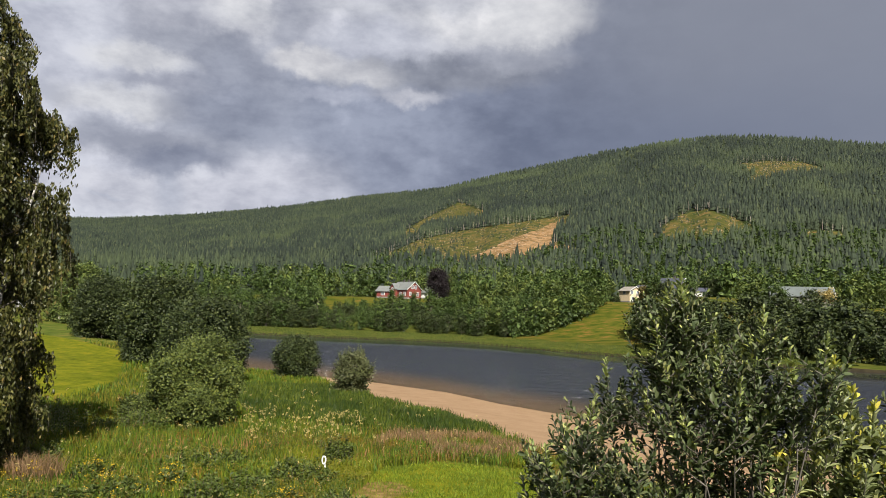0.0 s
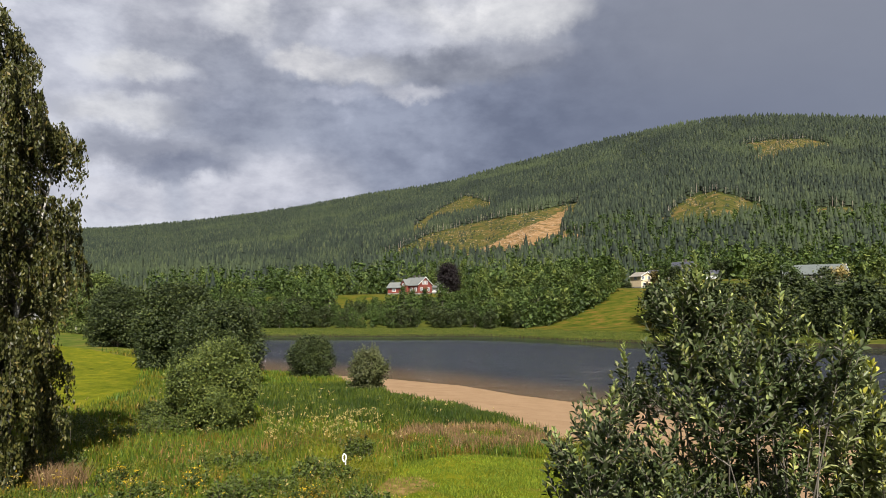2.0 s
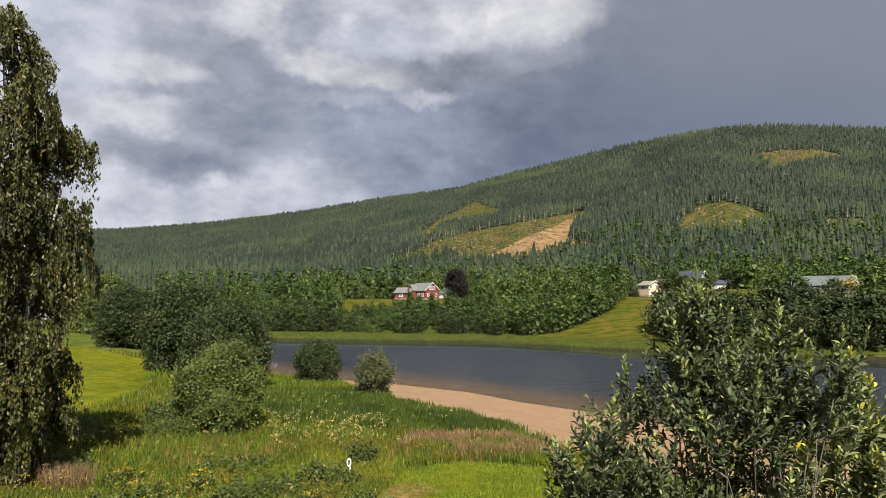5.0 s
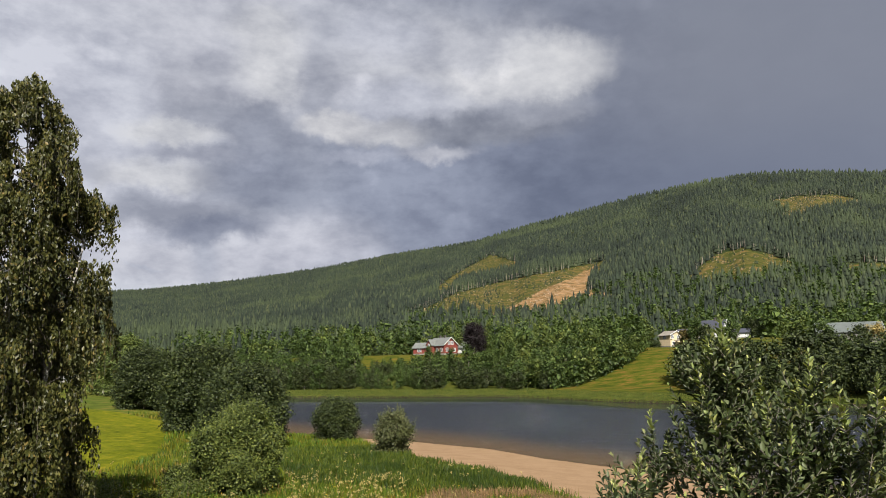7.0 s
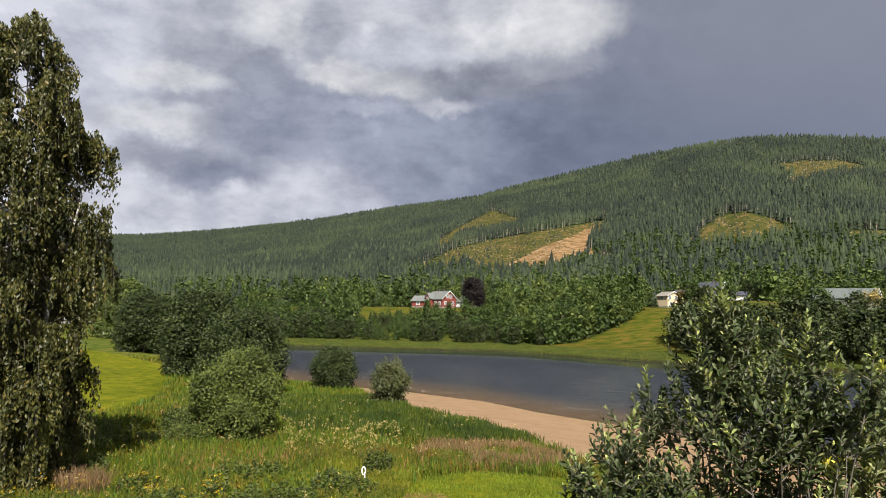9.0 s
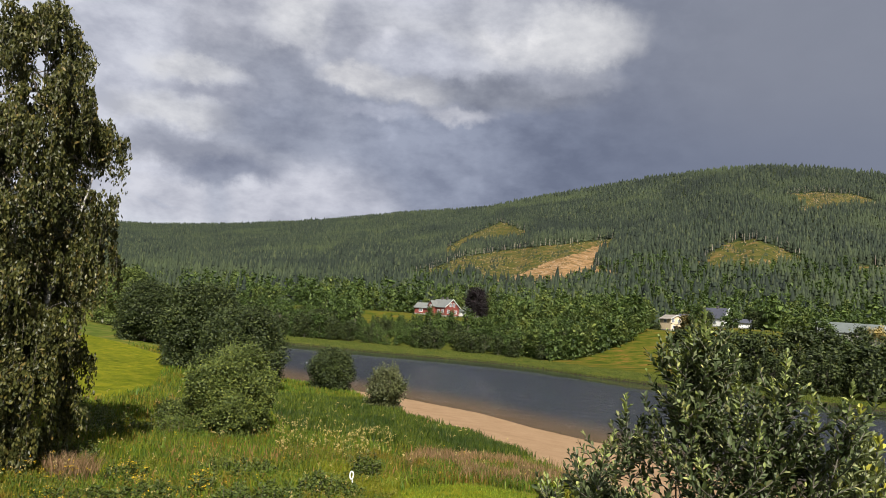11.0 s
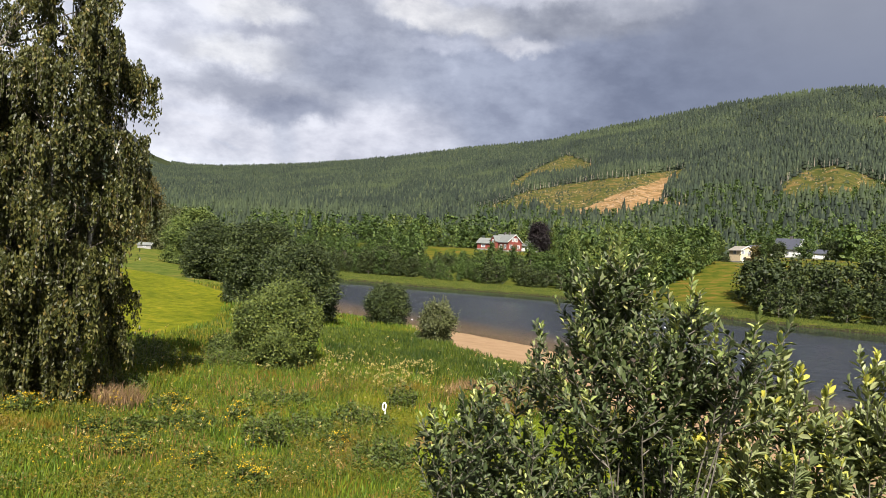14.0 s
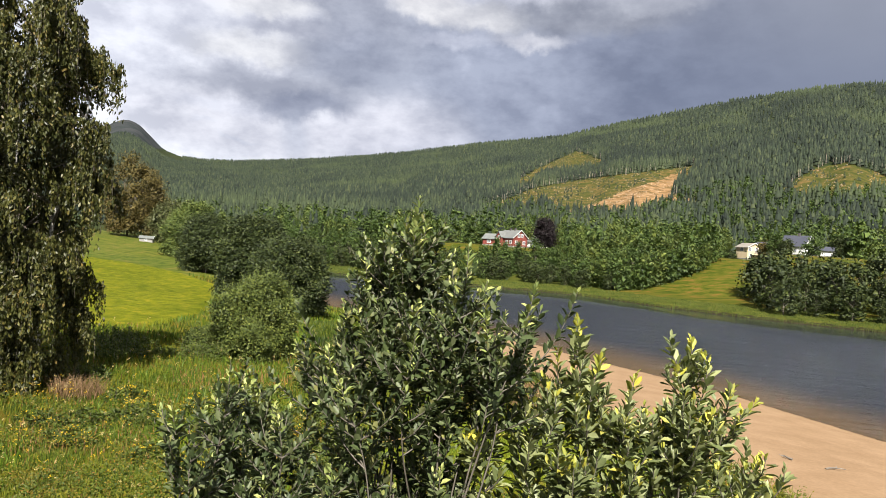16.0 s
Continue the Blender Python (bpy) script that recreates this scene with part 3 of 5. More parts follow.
# felled slopes, as azimuth and height seen from the walk
CLEARING = [(-6.4, 3.5), (-4.0, 4.55), (-1.7, 5.6), (2.6, 6.55), (6.0, 7.1), (8.5, 7.5), (9.9, 7.8), (9.7, 7.1), (8.7, 6.8), (8.3, 5.6), (10.6, 5.1), (9.4, 4.7), (7.5, 4.7), (6.0, 4.0), (3.9, 3.7), (0.2, 3.6), (-1.1, 4.2), (-3.6, 3.8)]
CLEAR_TOP = [(-3.2, 5.2), (-3.1, 6.2), (-1.7, 7.1), (0.2, 8.1), (1.0, 8.5), (3.0, 7.9), (2.9, 7.4), (0.6, 7.1), (-1.1, 6.8), (-1.9, 6.1), (-2.4, 5.4)]
CLEAR_EAST = [(15.6, 5.9), (16.6, 6.9), (17.7, 7.7), (19.7, 8.1), (21.2, 7.6), (22.7, 7.0), (22.9, 6.4), (21.5, 6.1), (19.3, 5.8), (17.5, 5.8)]
CLEAR_HIGH = [(21.5, 11.25), (23.6, 11.45), (25.8, 11.25), (27.9, 10.6), (26.4, 10.5), (24.8, 10.5), (23.7, 10.1), (22.3, 9.9), (23.0, 10.6)]
CLEAR_LOW = [(26.1, 6.3), (27.1, 6.5), (28.4, 6.35), (28.9, 5.7), (27.9, 5.5), (26.2, 5.7)]
BARE = [(0.2, 3.6), (1.6, 4.2), (3.7, 5.0), (4.9, 5.75), (6.8, 6.4), (9.6, 7.7), (8.7, 6.8), (8.3, 5.6), (10.6, 5.1), (9.4, 4.7), (7.5, 4.7), (6.0, 4.0), (3.9, 3.6)]
LAWN = [(-27.6, 47), (-25.6, 52), (-26, 59), (-31.5, 75), (-36.5, 84), (-45, 91.5), (-53, 96), (-60, 97), (-105, 100), (-90, 55), (-45, 45)]
WORN = [(-3.5, 29.6), (-1.6, 30.4), (-0.6, 28.6), (-1.9, 26.6), (-3.0, 26.6)]
GREEN = [(-3.2, 26), (-2.2, 33), (0.5, 35), (4.5, 34), (6, 30), (5, 24), (0, 22)]


def lie(x, y):
    """Azimuth and height in degrees as seen from the middle of the walk."""
    z = height(x, y)
    return np.degrees(np.arctan2(x, y)), np.degrees(np.arctan2(z - 8.6, np.hypot(x, y)))


def felled(x, y):
    az, el = lie(x, y)
    r = np.hypot(x, y)
    hit = np.zeros(np.shape(x), bool)
    for p in (CLEARING, CLEAR_TOP, CLEAR_EAST, CLEAR_HIGH, CLEAR_LOW):
        hit |= inside(az, el, p)
    return hit & (r > 380)


def sand_width(x):
    return np.interp(x, [-60, -30, -18, -13.5, -9, -5, 1, 5, 15, 40], [0.3, 0.6, 1.2, 5, 14, 19, 22, 25, 30, 30])


def build_ground():
    az = np.radians(np.concatenate([np.arange(-180, -48, 4.0), np.arange(-48, 46, 0.36), np.arange(46, 180, 4.0)]))
    r = np.concatenate([[0.0], np.geomspace(1.2, 14, 40), np.geomspace(14.3, 125, 230), np.geomspace(126, 300, 110), np.geomspace(304, 4700, 140)])
    A, R = np.meshgrid(az, r, indexing="ij")
    x, y = R * np.sin(A), R * np.cos(A)
    z = height(x, y)
    dn, df = shore(x, y)
    z = z + (0.05 * np.sin(x * 1.3 + 2 * np.sin(y * 0.7)) * np.sin(y * 1.1)) * smooth(30, 38, dn) * smooth(160, 90, R)
    na, nr = A.shape
    i, j = np.meshgrid(np.arange(na), np.arange(nr - 1), indexing="ij")
    i, j = i.ravel(), j.ravel()
    q = np.stack([i * nr + j, i * nr + j + 1, ((i + 1) % na) * nr + j + 1, ((i + 1) % na) * nr + j], 1)
    me = mesh_from("ground", np.stack([x, y, z], -1).reshape(-1, 3), q, M_GROUND, True)
    ob = tagged(new("ground", me), "meadow, sandy river bank and wooded valley side", "ground", kind="structure")
    azd, el = np.degrees(A), np.degrees(np.arctan2(z - 8.6, np.maximum(R, 0.1)))
    fell = felled(x, y)
    wide = sand_width(x)
    masks = {
        "sand": np.clip(0.5 + (wide - dn) / 3.0, 0, 1) * (df < 0) * (dn > -25),
        "wet": smooth(0.9, 0.2, dn) * (df < 0),
        "turf": np.maximum(soft_inside(x, y, LAWN, 2.0), soft_inside(x, y, GREEN, 4.0)),
        "worn": soft_inside(x, y, WORN, 2.0),
        # painted reflection: a thin dark band along the far river edge
        "reflection_line": smooth(-2.0, -1.0, df) * smooth(2.2, 1.2, df) * (R < 400),
        "strip": (df > 1) * np.where(azd > 4.6, smooth(22, 16, df), 1.0) * (R < 345),
        "hay": (df > 13) * (R < 345) * smooth(14, 20, df) * ((azd > 4.6) | ((azd > -10.5) & (R > 274))),
        "woods": ((R > 335) & ~fell).astype(float) * (np.maximum(dn, df) > 0),
        "heath": fell.astype(float),
        "bare": (inside(azd, el, BARE) & fell).astype(float) * 0.68 + ((inside(azd, el, CLEAR_HIGH) | inside(azd, el, CLEAR_LOW)) & fell) * 0.42,
        "rock": smooth(-28.6, -30.5, azd) * smooth(5.5, 6.6, el) * (R > 2000) * (azd > -60),
    }
    for name, v in masks.items():
        a = me.attributes.new(name, "FLOAT", "POINT")
        a.data.foreach_set("value", v.astype(np.float32).ravel())
    return ob


def build_water():
    xs, ys = np.linspace(-420, 420, 281), np.linspace(-260, 330, 197)
    X, Y = np.meshgrid(xs, ys, indexing="ij")
    n, k = X.shape
    i, j = np.meshgrid(np.arange(n - 1), np.arange(k - 1), indexing="ij")
    i, j = i.ravel(), j.ravel()
    q = np.stack([i * k + j, (i + 1) * k + j, (i + 1) * k + j + 1, i * k + j + 1], 1)
    dn, df = shore(X, Y)
    keep = (np.minimum(-dn, -df) > -6).ravel()
    q = q[keep[q].any(1)]
    me = mesh_from("river", np.stack([X, Y, 0 * X], -1).reshape(-1, 3), q, M_WATER, True)
    a = me.attributes.new("depth", "FLOAT", "POINT")
    a.data.foreach_set("value", smooth(0.0, 17.0, np.minimum(-dn, -df * 5 + 5)).astype(np.float32).ravel())
    a = me.attributes.new("open_water", "FLOAT", "POINT")
    a.data.foreach_set("value", (0.02 + 0.98 * smooth(14.0, 42.0, -df)).astype(np.float32).ravel())
    tagged(new("river", me), "slow dark grey river with fine ripples", "river", kind="structure")


build_ground()
build_water()

# ---------------------------------------------------------------- trees and bushes
def crown_points(lumps, count, leaf, per=15, fill=0.22):
    """Leaf places and ways they face: sprays over the outside of a cluster of lumps (centre, radius), with a sparse dark core."""
    c = np.array([q[0] for q in lumps], float)
    rad = np.array([q[1] for q in lumps], float)
    w = rad ** 2 / (rad ** 2).sum()
    core = int(count * fill)
    many = max(12, int((count - core) / per))
    tries = many * 5
    k = rng.choice(len(lumps), tries, p=w)
    d = ball(tries)
    d[:, 2] = np.where(d[:, 2] < -0.7, -d[:, 2] * 0.6, d[:, 2])
    d = unit(d)
    p = c[k] + d * (rad[k] * rng.uniform(0.86, 1.06, tries))[:, None]
    # sprays buried in a neighbouring lump are left out
    deep = np.full(tries, 9.0)
    for m in range(len(lumps)):
        deep = np.minimum(deep, np.where(k == m, 9.0, np.linalg.norm(p - c[m], axis=1) / rad[m]))
    free = np.flatnonzero(deep > 0.86)
    free = free[:many] if len(free) > many // 2 else np.arange(many)
    p, d = p[free], d[free]
    each = max(4, int((count - core) / len(free)))
    size = np.repeat(rng.uniform(0.7, 1.3, len(free)), each)[:, None]
    q = np.repeat(p, each, 0) + rng.normal(size=(len(free) * each, 3)) * leaf * 1.05 * size
    q = q - np.repeat(d, each, 0) * leaf * 1.3 * np.abs(rng.normal(size=(len(q), 1)))
    m = rng.choice(len(lumps), core, p=w)
    inner = ball(core)
    q = np.concatenate([q, c[m] + inner * (rad[m] * rng.uniform(0.2, 0.66, core))[:, None]])
    grow = np.concatenate([np.ones(len(q) - core), np.full(core, 2.1)])
    return q, np.concatenate([np.repeat(d, each, 0), inner]), grow


def lump_crown(wide, tall, low, number, size):
    """Lumps filling an egg-shaped crown to its full width and height."""
    lumps = []
    half = (tall - low) / 2
    for _ in range(number):
        d = ball(1)[0]
        f = rng.uniform(0.62, 1.0)
        k = size * rng.uniform(0.65, 1.2)
        q = (wide / 2 - k * 0.85) * f * (1.0 - 0.18 * d[2])
        h = low + half + d[2] * f * (half - k * 0.8)
        lumps.append(((d[0] * q, d[1] * q, max(h, k * 0.45)), k))
    # a skirt of boughs that hang to the grass
    for k in range(int(number * 0.4) if low < 0.5 else 0):
        a, g = rng.uniform(0, 2 * np.pi), size * rng.uniform(0.55, 0.95)
        q = (wide / 2 - g * 0.7) * rng.uniform(0.5, 0.8)
        lumps.append(((math.cos(a) * q, math.sin(a) * q, g * rng.uniform(0.3, 0.9) + tall * 0.05), g))
    return lumps


def limbs_to(lumps, foot=0.12, base_h=0.6, stems=1, spread=0.2):
    lines = []
    roots = [np.array([rng.normal() * spread, rng.normal() * spread, -0.15]) for _ in range(stems)]
    tall = max(q[0][2] for q in lumps)
    tops = []
    for r in roots:
        top = np.array([r[0] * 2.5, r[1] * 2.5, tall * 0.85])
        mid = (r + top) / 2 + rng.normal(size=3) * 0.15
        pts = bezier(r, mid, top, 9)
        lines.append((pts, np.linspace(foot, foot * 0.2, 9)))
        tops.append(pts)
    for c, rad in lumps:
        pts = tops[rng.integers(len(tops))]
        a = pts[np.argmin(np.abs(pts[:, 2] - c[2] * 0.6))]
        lines.append((bezier(a, (a + np.array(c)) / 2 + np.array([0, 0, rad * 0.15]), c, 5), np.linspace(foot * 0.4, foot * 0.08, 5)))
    return lines


def bush(name, at, wide, tall, mat, label, leaf=0.2, count=9000, low=0.1, number=26, size=None, category="bush", group="", turn=0.0, stems=4, foot=0.07, bark=None, sprigs=0):
    size = size or wide * 0.17
    t = thing(name, at, label, category, group, turn)
    lumps = lump_crown(wide, tall, low, number, size)
    p, d, grow = crown_points(lumps, count, leaf)
    count = len(p)
    p[:, 2] = np.maximum(p[:, 2], 0.05 + 0.2 * rng.random(count))
    face = unit(0.75 * d + np.array([0, 0, 0.45]) + 0.5 * rng.normal(size=d.shape))
    along = unit(np.cross(face, rng.normal(size=d.shape)) + 0.5 * d + np.array([0, 0, -0.15]))
    ln = leaf * rng.uniform(0.7, 1.3, count) * grow
    if sprigs:
        # shoots standing out of the crown
        up = np.flatnonzero((d[:, 2] > 0.15) & (p[:, 2] > tall * 0.35))
        q = p[rng.choice(up, sprigs)]
        way = unit(rng.normal(size=q.shape) * 0.25 + unit(q - np.array([0, 0, tall * 0.3])) * 0.5 + np.array([0, 0, 0.9]))
        k = 14
        u = np.tile(np.linspace(0.0, 1.0, k), sprigs)[:, None]
        tip = np.repeat(way * rng.uniform(0.3, 0.75, (sprigs, 1)) * (tall / 5) ** 0.5, k, 0)
        sp = np.repeat(q, k, 0) + tip * u
        out = unit(rng.normal(size=sp.shape))
        sl = leaf * 0.8 * rng.uniform(0.6, 1.1, len(sp))
        p, along, face, ln = np.concatenate([p, sp + out * leaf * 0.3]), np.concatenate([along, unit(out + unit(tip) * 0.9)]), np.concatenate([face, unit(out * 0.4 + np.array([0, -0.4, 0.8]))]), np.concatenate([ln, sl])
    child("crown", leaves("crown", p, along, face, ln, ln * 0.55, mat), t)
    child("trunk", tubes("trunk", limbs_to(lumps, foot, stems=stems, spread=wide * 0.04), bark or M_BARK, 6 if leaf < 0.4 else 4), t)
    return t


def weeping_birch(at, tall=18.6, size=1.0, tresses=840, turn=0.0):
    """Pale stems inside a broad crown of hanging tresses that reach the ground."""
    t = thing("birch_tree", at, "tall weeping birch with white bark and hanging twigs", "tree", turn=turn)
    stems, limbs, strands = [], [], []
    for rx, ry, lx, ly, part_h, rad in ((0, 0, 0.2, 0.0, 1.0, 0.22), (-1.0, -0.5, -1.4, -0.3, 0.88, 0.17), (0.8, 0.6, 1.5, 0.7, 0.80, 0.15)):
        h = tall * part_h - 2.2
        pts = bezier((rx, ry, -0.2), (rx + lx * 0.2, ry + ly * 0.2, h * 0.5), (rx + lx, ry + ly, h), 18)
        pts[:, :2] += 0.08 * np.sin(np.linspace(0, 9, 18))[:, None]
        stems.append((pts, np.linspace(rad, 0.025, 18)))
    heights = [tall * k for k in (0.03, 0.10, 0.21, 0.42, 0.57, 0.67, 0.80, 0.85, 0.92, 0.97, 1.0)]
    reach = [size * k for k in (2.4, 3.0, 3.4, 3.6, 3.6, 3.35, 2.65, 1.9, 1.6, 0.9, 0.3)]
    lobes = []
    for k in range(tresses // 6):
        h = tall * (0.05 + 0.95 * rng.random())
        az = rng.uniform(0, 2 * np.pi)
        big = np.interp(h, heights, reach) * (1 + 0.06 * math.sin(2 * az + h * 0.9) + 0.09 * math.sin(5 * az - 1.7 * h)) * rng.uniform(0.82, 1.04)
        f = rng.uniform(0.72, 1.0) if rng.random() < 0.75 else rng.uniform(0.15, 0.65)
        lobes.append((np.array([math.cos(az) * big * f, math.sin(az) * big * f, h]), az, big * f))
    for c0, az0, far_out in lobes:
        src = stems[rng.integers(3)][0]
        h = c0[2]
        a = src[np.argmin(np.abs(src[:, 2] - max(0.8, h - 0.6 * far_out - 0.3)))]
        limbs.append((bezier(a, a * 0.4 + c0 * 0.6 + np.array([0, 0, 0.22 * far_out]), c0, 8), np.linspace(0.05, 0.012, 8)))
        for m in range(6):
            c = c0 + np.array([rng.normal() * 0.42, rng.normal() * 0.42, rng.uniform(-0.9, 0.25)])
            out = np.array([math.cos(az0), math.sin(az0), 0])
            c = c + out * 0.25 * (0.2 - (c[2] - h))
            long_ = rng.uniform(0.8, 2.3) if h < tall * 0.85 else rng.uniform(0.4, 1.1)
            for j in range(rng.integers(6, 11)):
                b0 = c + rng.normal(size=3) * np.array([0.14, 0.14, 0.12])
                ln = max(0.3, min(long_ * rng.uniform(0.5, 1.15), b0[2] - 0.2))
                sway = out * rng.uniform(0.02, 0.22) + rng.normal(size=3) * 0.05
                sway[2] = 0
                strands.append(bezier(b0, b0 + sway + np.array([0, 0, 0.15]), b0 + sway * 1.1 + np.array([0, 0, -ln]), 6))
    cs, al = [], []
    for s in strands:
        ln = np.linalg.norm(s[-1] - s[0])
        k = int(7 + ln * 15)
        u = rng.random(k) ** 0.85 * 4.999
        i = u.astype(int)
        f = (u - i)[:, None]
        cs.append(s[i] * (1 - f) + s[i + 1] * f + rng.normal(size=(k, 3)) * 0.055)
        al.append(np.array([0, 0, -1.0]) + rng.normal(size=(k, 3)) * 0.45)
    cs, al = np.concatenate(cs), np.concatenate(al)
    face = unit(unit(cs * np.array([1, 1, 0.0])) * 0.5 + rng.normal(size=cs.shape))
    ln = rng.uniform(0.12, 0.24, len(cs))
    for st in stems:
        child("trunk", tubes("trunk", [st], M_BIRCH, 8), t, "peeling white birch bark")
    tagged(child("branch", tubes("branch", limbs, M_BARK, 5), t), kind="stuff")
    tagged(child("twig", tubes("twig", [(s, np.linspace(0.007, 0.003, 6)) for s in strands[::3]], M_BARK, 3), t), kind="stuff")
    child("crown", leaves("crown", cs, al, face, ln, ln * 0.46, M_BIRCH_LEAF), t, "small olive green drooping leaves")
    return t


def shoot_shrub(name, label, shoots, mat, root, leaf=0.074, twigs=12, dense=1.35, tips=None, broad=(0.40, 0.54), spread=0.74, fresh=0.075, young_look="yellowing young leaves at the shoot tips"):
    """A multi-stemmed sallow: upright rods with leafy tops and side twigs. shoots: tips and leafy lengths."""
    t = thing(name, root, label, "shrub")
    root = np.array(root)
    rods, cs, al, fc, sz, young = [], [], [], [], [], []

    def clothe(line, start, gap, fresh=0.0):
        seg = np.linalg.norm(np.diff(line, axis=0), axis=1)
        total = seg.sum()
        s = np.arange(start * total, total, gap) + rng.normal(size=len(np.arange(start * total, total, gap))) * gap * 0.3
        cum = np.concatenate([[0], np.cumsum(seg)])
        p = np.stack([np.interp(s, cum, line[:, k]) for k in range(3)], 1)
        way = unit(np.gradient(line, axis=0))
        w = unit(np.stack([np.interp(s, cum, way[:, k]) for k in range(3)], 1))
        turn = np.arange(len(s)) * 2.4 + rng.random() * 6
        a = unit(np.cross(w, np.array([0.3, 0.9, 0.2])))
        b = np.cross(w, a)
        out = a * np.cos(turn)[:, None] + b * np.sin(turn)[:, None]
        near_tip = np.clip((total - s) / 0.12, 0, 1)[:, None]
        way_leaf = unit(out * (0.35 + 0.45 * near_tip) + w * (1.15 - 0.25 * near_tip) + rng.normal(size=p.shape) * 0.28)
        ln = leaf * rng.uniform(0.65, 1.25, len(s)) * (0.55 + 0.45 * near_tip[:, 0])
        cs.append(p + way_leaf * ln[:, None] * 0.6)
        al.append(way_leaf)
        fc.append(unit(w * 0.8 + np.array([0, 0, 0.9]) - out * 0.2 + rng.normal(size=p.shape) * 0.45))
        sz.append(ln)
        young.append((total - s) < fresh)

    for (x, y, z), leafy in shoots:
        tip = np.array([x, y, z]) - root
        foot = np.array([rng.normal() * 0.3 + tip[0] * 0.4, rng.normal() * 0.3 + tip[1] * 0.4, -0.1])
        bend = (foot + tip) / 2 + np.array([rng.normal() * 0.12, rng.normal() * 0.12, 0.25])
        bend[:2] += (tip[:2] - foot[:2]) * 0.25
        line = bezier(foot, bend, tip, 26)
        total = np.linalg.norm(tip - foot)
        line[:, :2] += np.array([0.045, 0.03]) * np.sin(np.linspace(0, rng.uniform(5, 13), 26) + rng.uniform(0, 6))[:, None]
        rods.append((line, np.linspace(0.007 + 0.0018 * total, 0.0022, 26)))
        start = max(0.05, 1 - leafy / total)
        clothe(line, start, 0.017 / dense, fresh)
        for k in range(int(twigs * leafy * 1.35)):
            f = start - 0.06 + (1 - start) * rng.random() ** 0.8 * 0.93
            i = int(np.clip(f, 0, 0.97) * 25)
            a = line[i]
            az = rng.uniform(0, 2 * np.pi)
            ln = rng.uniform(0.18, 0.55) * (0.45 + 0.9 * (1 - f) / max(1 - start, 0.1))
            e = a + np.array([np.cos(az) * ln * spread, np.sin(az) * ln * spread, ln * rng.uniform(0.35, 0.9)])
            m = a + np.array([np.cos(az) * ln * 0.45, np.sin(az) * ln * 0.45, ln * 0.25])
            tw = bezier(a, m, e, 7)
            rods.append((tw, np.linspace(0.006, 0.002, 7)))
            clothe(tw, 0.12, 0.020 / dense, 0.04 if rng.random() < 0.4 else 0.0)
    cs, al, fc, sz, young = map(np.concatenate, (cs, al, fc, sz, young))
    # broad leaves: six points, folded at the midrib and bent back at the tip
    along, side = unit(al), unit(np.cross(al, fc))
    up = np.cross(side, along)
    L, W = sz[:, None], sz[:, None] * rng.uniform(*broad, len(sz))[:, None]
    base, tip = cs - along * L * 0.5, cs + along * L * 0.5 - up * L * 0.10
    m1, m2 = cs - along * L * 0.12, cs + along * L * 0.22
    v = np.stack([base, m1 - side * W * 0.46 + up * W * 0.14, m2 - side * W * 0.42 + up * W * 0.1, tip, m2 + side * W * 0.42 + up * W * 0.1, m1 + side * W * 0.46 + up * W * 0.14], 1).reshape(-1, 3)
    k = np.arange(len(cs), dtype=np.int32)[:, None] * 6
    f = np.stack([k + [0, 1, 2], k + [0, 2, 3], k + [0, 3, 4], k + [0, 4, 5]], 1).reshape(-1, 3)
    if tips is None:
        child("foliage", mesh_from("foliage", v, f, mat, True), t)
    else:
        new_leaf = np.repeat(young, 4)
        child("foliage", mesh_from("foliage", v, f[~new_leaf], mat, True), t)
        child("shoot_tip", mesh_from("shoot_tip", v, f[new_leaf], tips, True), t, young_look)
    tagged(child("stem", tubes("stem", rods, M_WILLOW_BARK, 6), t, "thin grey-brown rods"), kind="stuff")
    return t


weeping_birch(on(-18.95, 28.8), 18.9, 0.97)
weeping_birch(on(-23.0, 27.8), 15.8, 1.1, 660, 2.0)
bush("rounded_bush", on(-14.0, 43.2), 5.5, 4.9, M_BUSH_LEAF, "light green rounded bush in tall grass", 0.16, 40000, number=60, size=0.8, sprigs=700)
bush("low_bush", on(-17.0, 43.0), 2.6, 1.3, M_BUSH_LEAF, "low green scrub at the edge of a mown field", 0.15, 7000, number=24, size=0.6, sprigs=200)
bush("low_bush", on(-13.2, 41.0), 3.2, 2.3, M_BUSH_LEAF, "low green scrub in front of a larger bush", 0.15, 12000, number=30, size=0.6, sprigs=420)
bush("alder_bush", on(-22.5, 70.2), 9.2, 8.2, M_ALDER_LEAF, "large dark green alder on the river bank", 0.26, 44000, number=60, size=1.55, sprigs=90)
bush("alder_bush", on(-29.0, 76.2), 9.0, 9.0, M_ALDER_LEAF, "large dark green alder on the river bank", 0.26, 42000, number=60, size=1.7, sprigs=90)
bush("dark_bush", on(-45.2, 98.4), 8.8, 8.2, M_ALDER_LEAF, "dense dark rounded bush beyond a mown field", 0.28, 28000, number=54, size=1.6, sprigs=60)
bush("small_alder", on(-17.0, 86.4), 6.2, 5.0, M_ALDER_LEAF, "small round alder by the water", 0.23, 18000, number=44, size=1.1, sprigs=90)
bush("sallow_bush", on(-7.7, 65.5), 4.6, 3.8, M_SALLOW_LEAF, "grey-green sallow bush beside the sand", 0.2, 9000, number=30, size=0.7, stems=9, sprigs=260)
bush("willow_tree", on(-65.0, 132.0), 11.0, 10.5, M_LIGHT_LEAF, "light green willow at the edge of the field", 0.34, 18000, number=40, size=2.0, category="tree", stems=3)
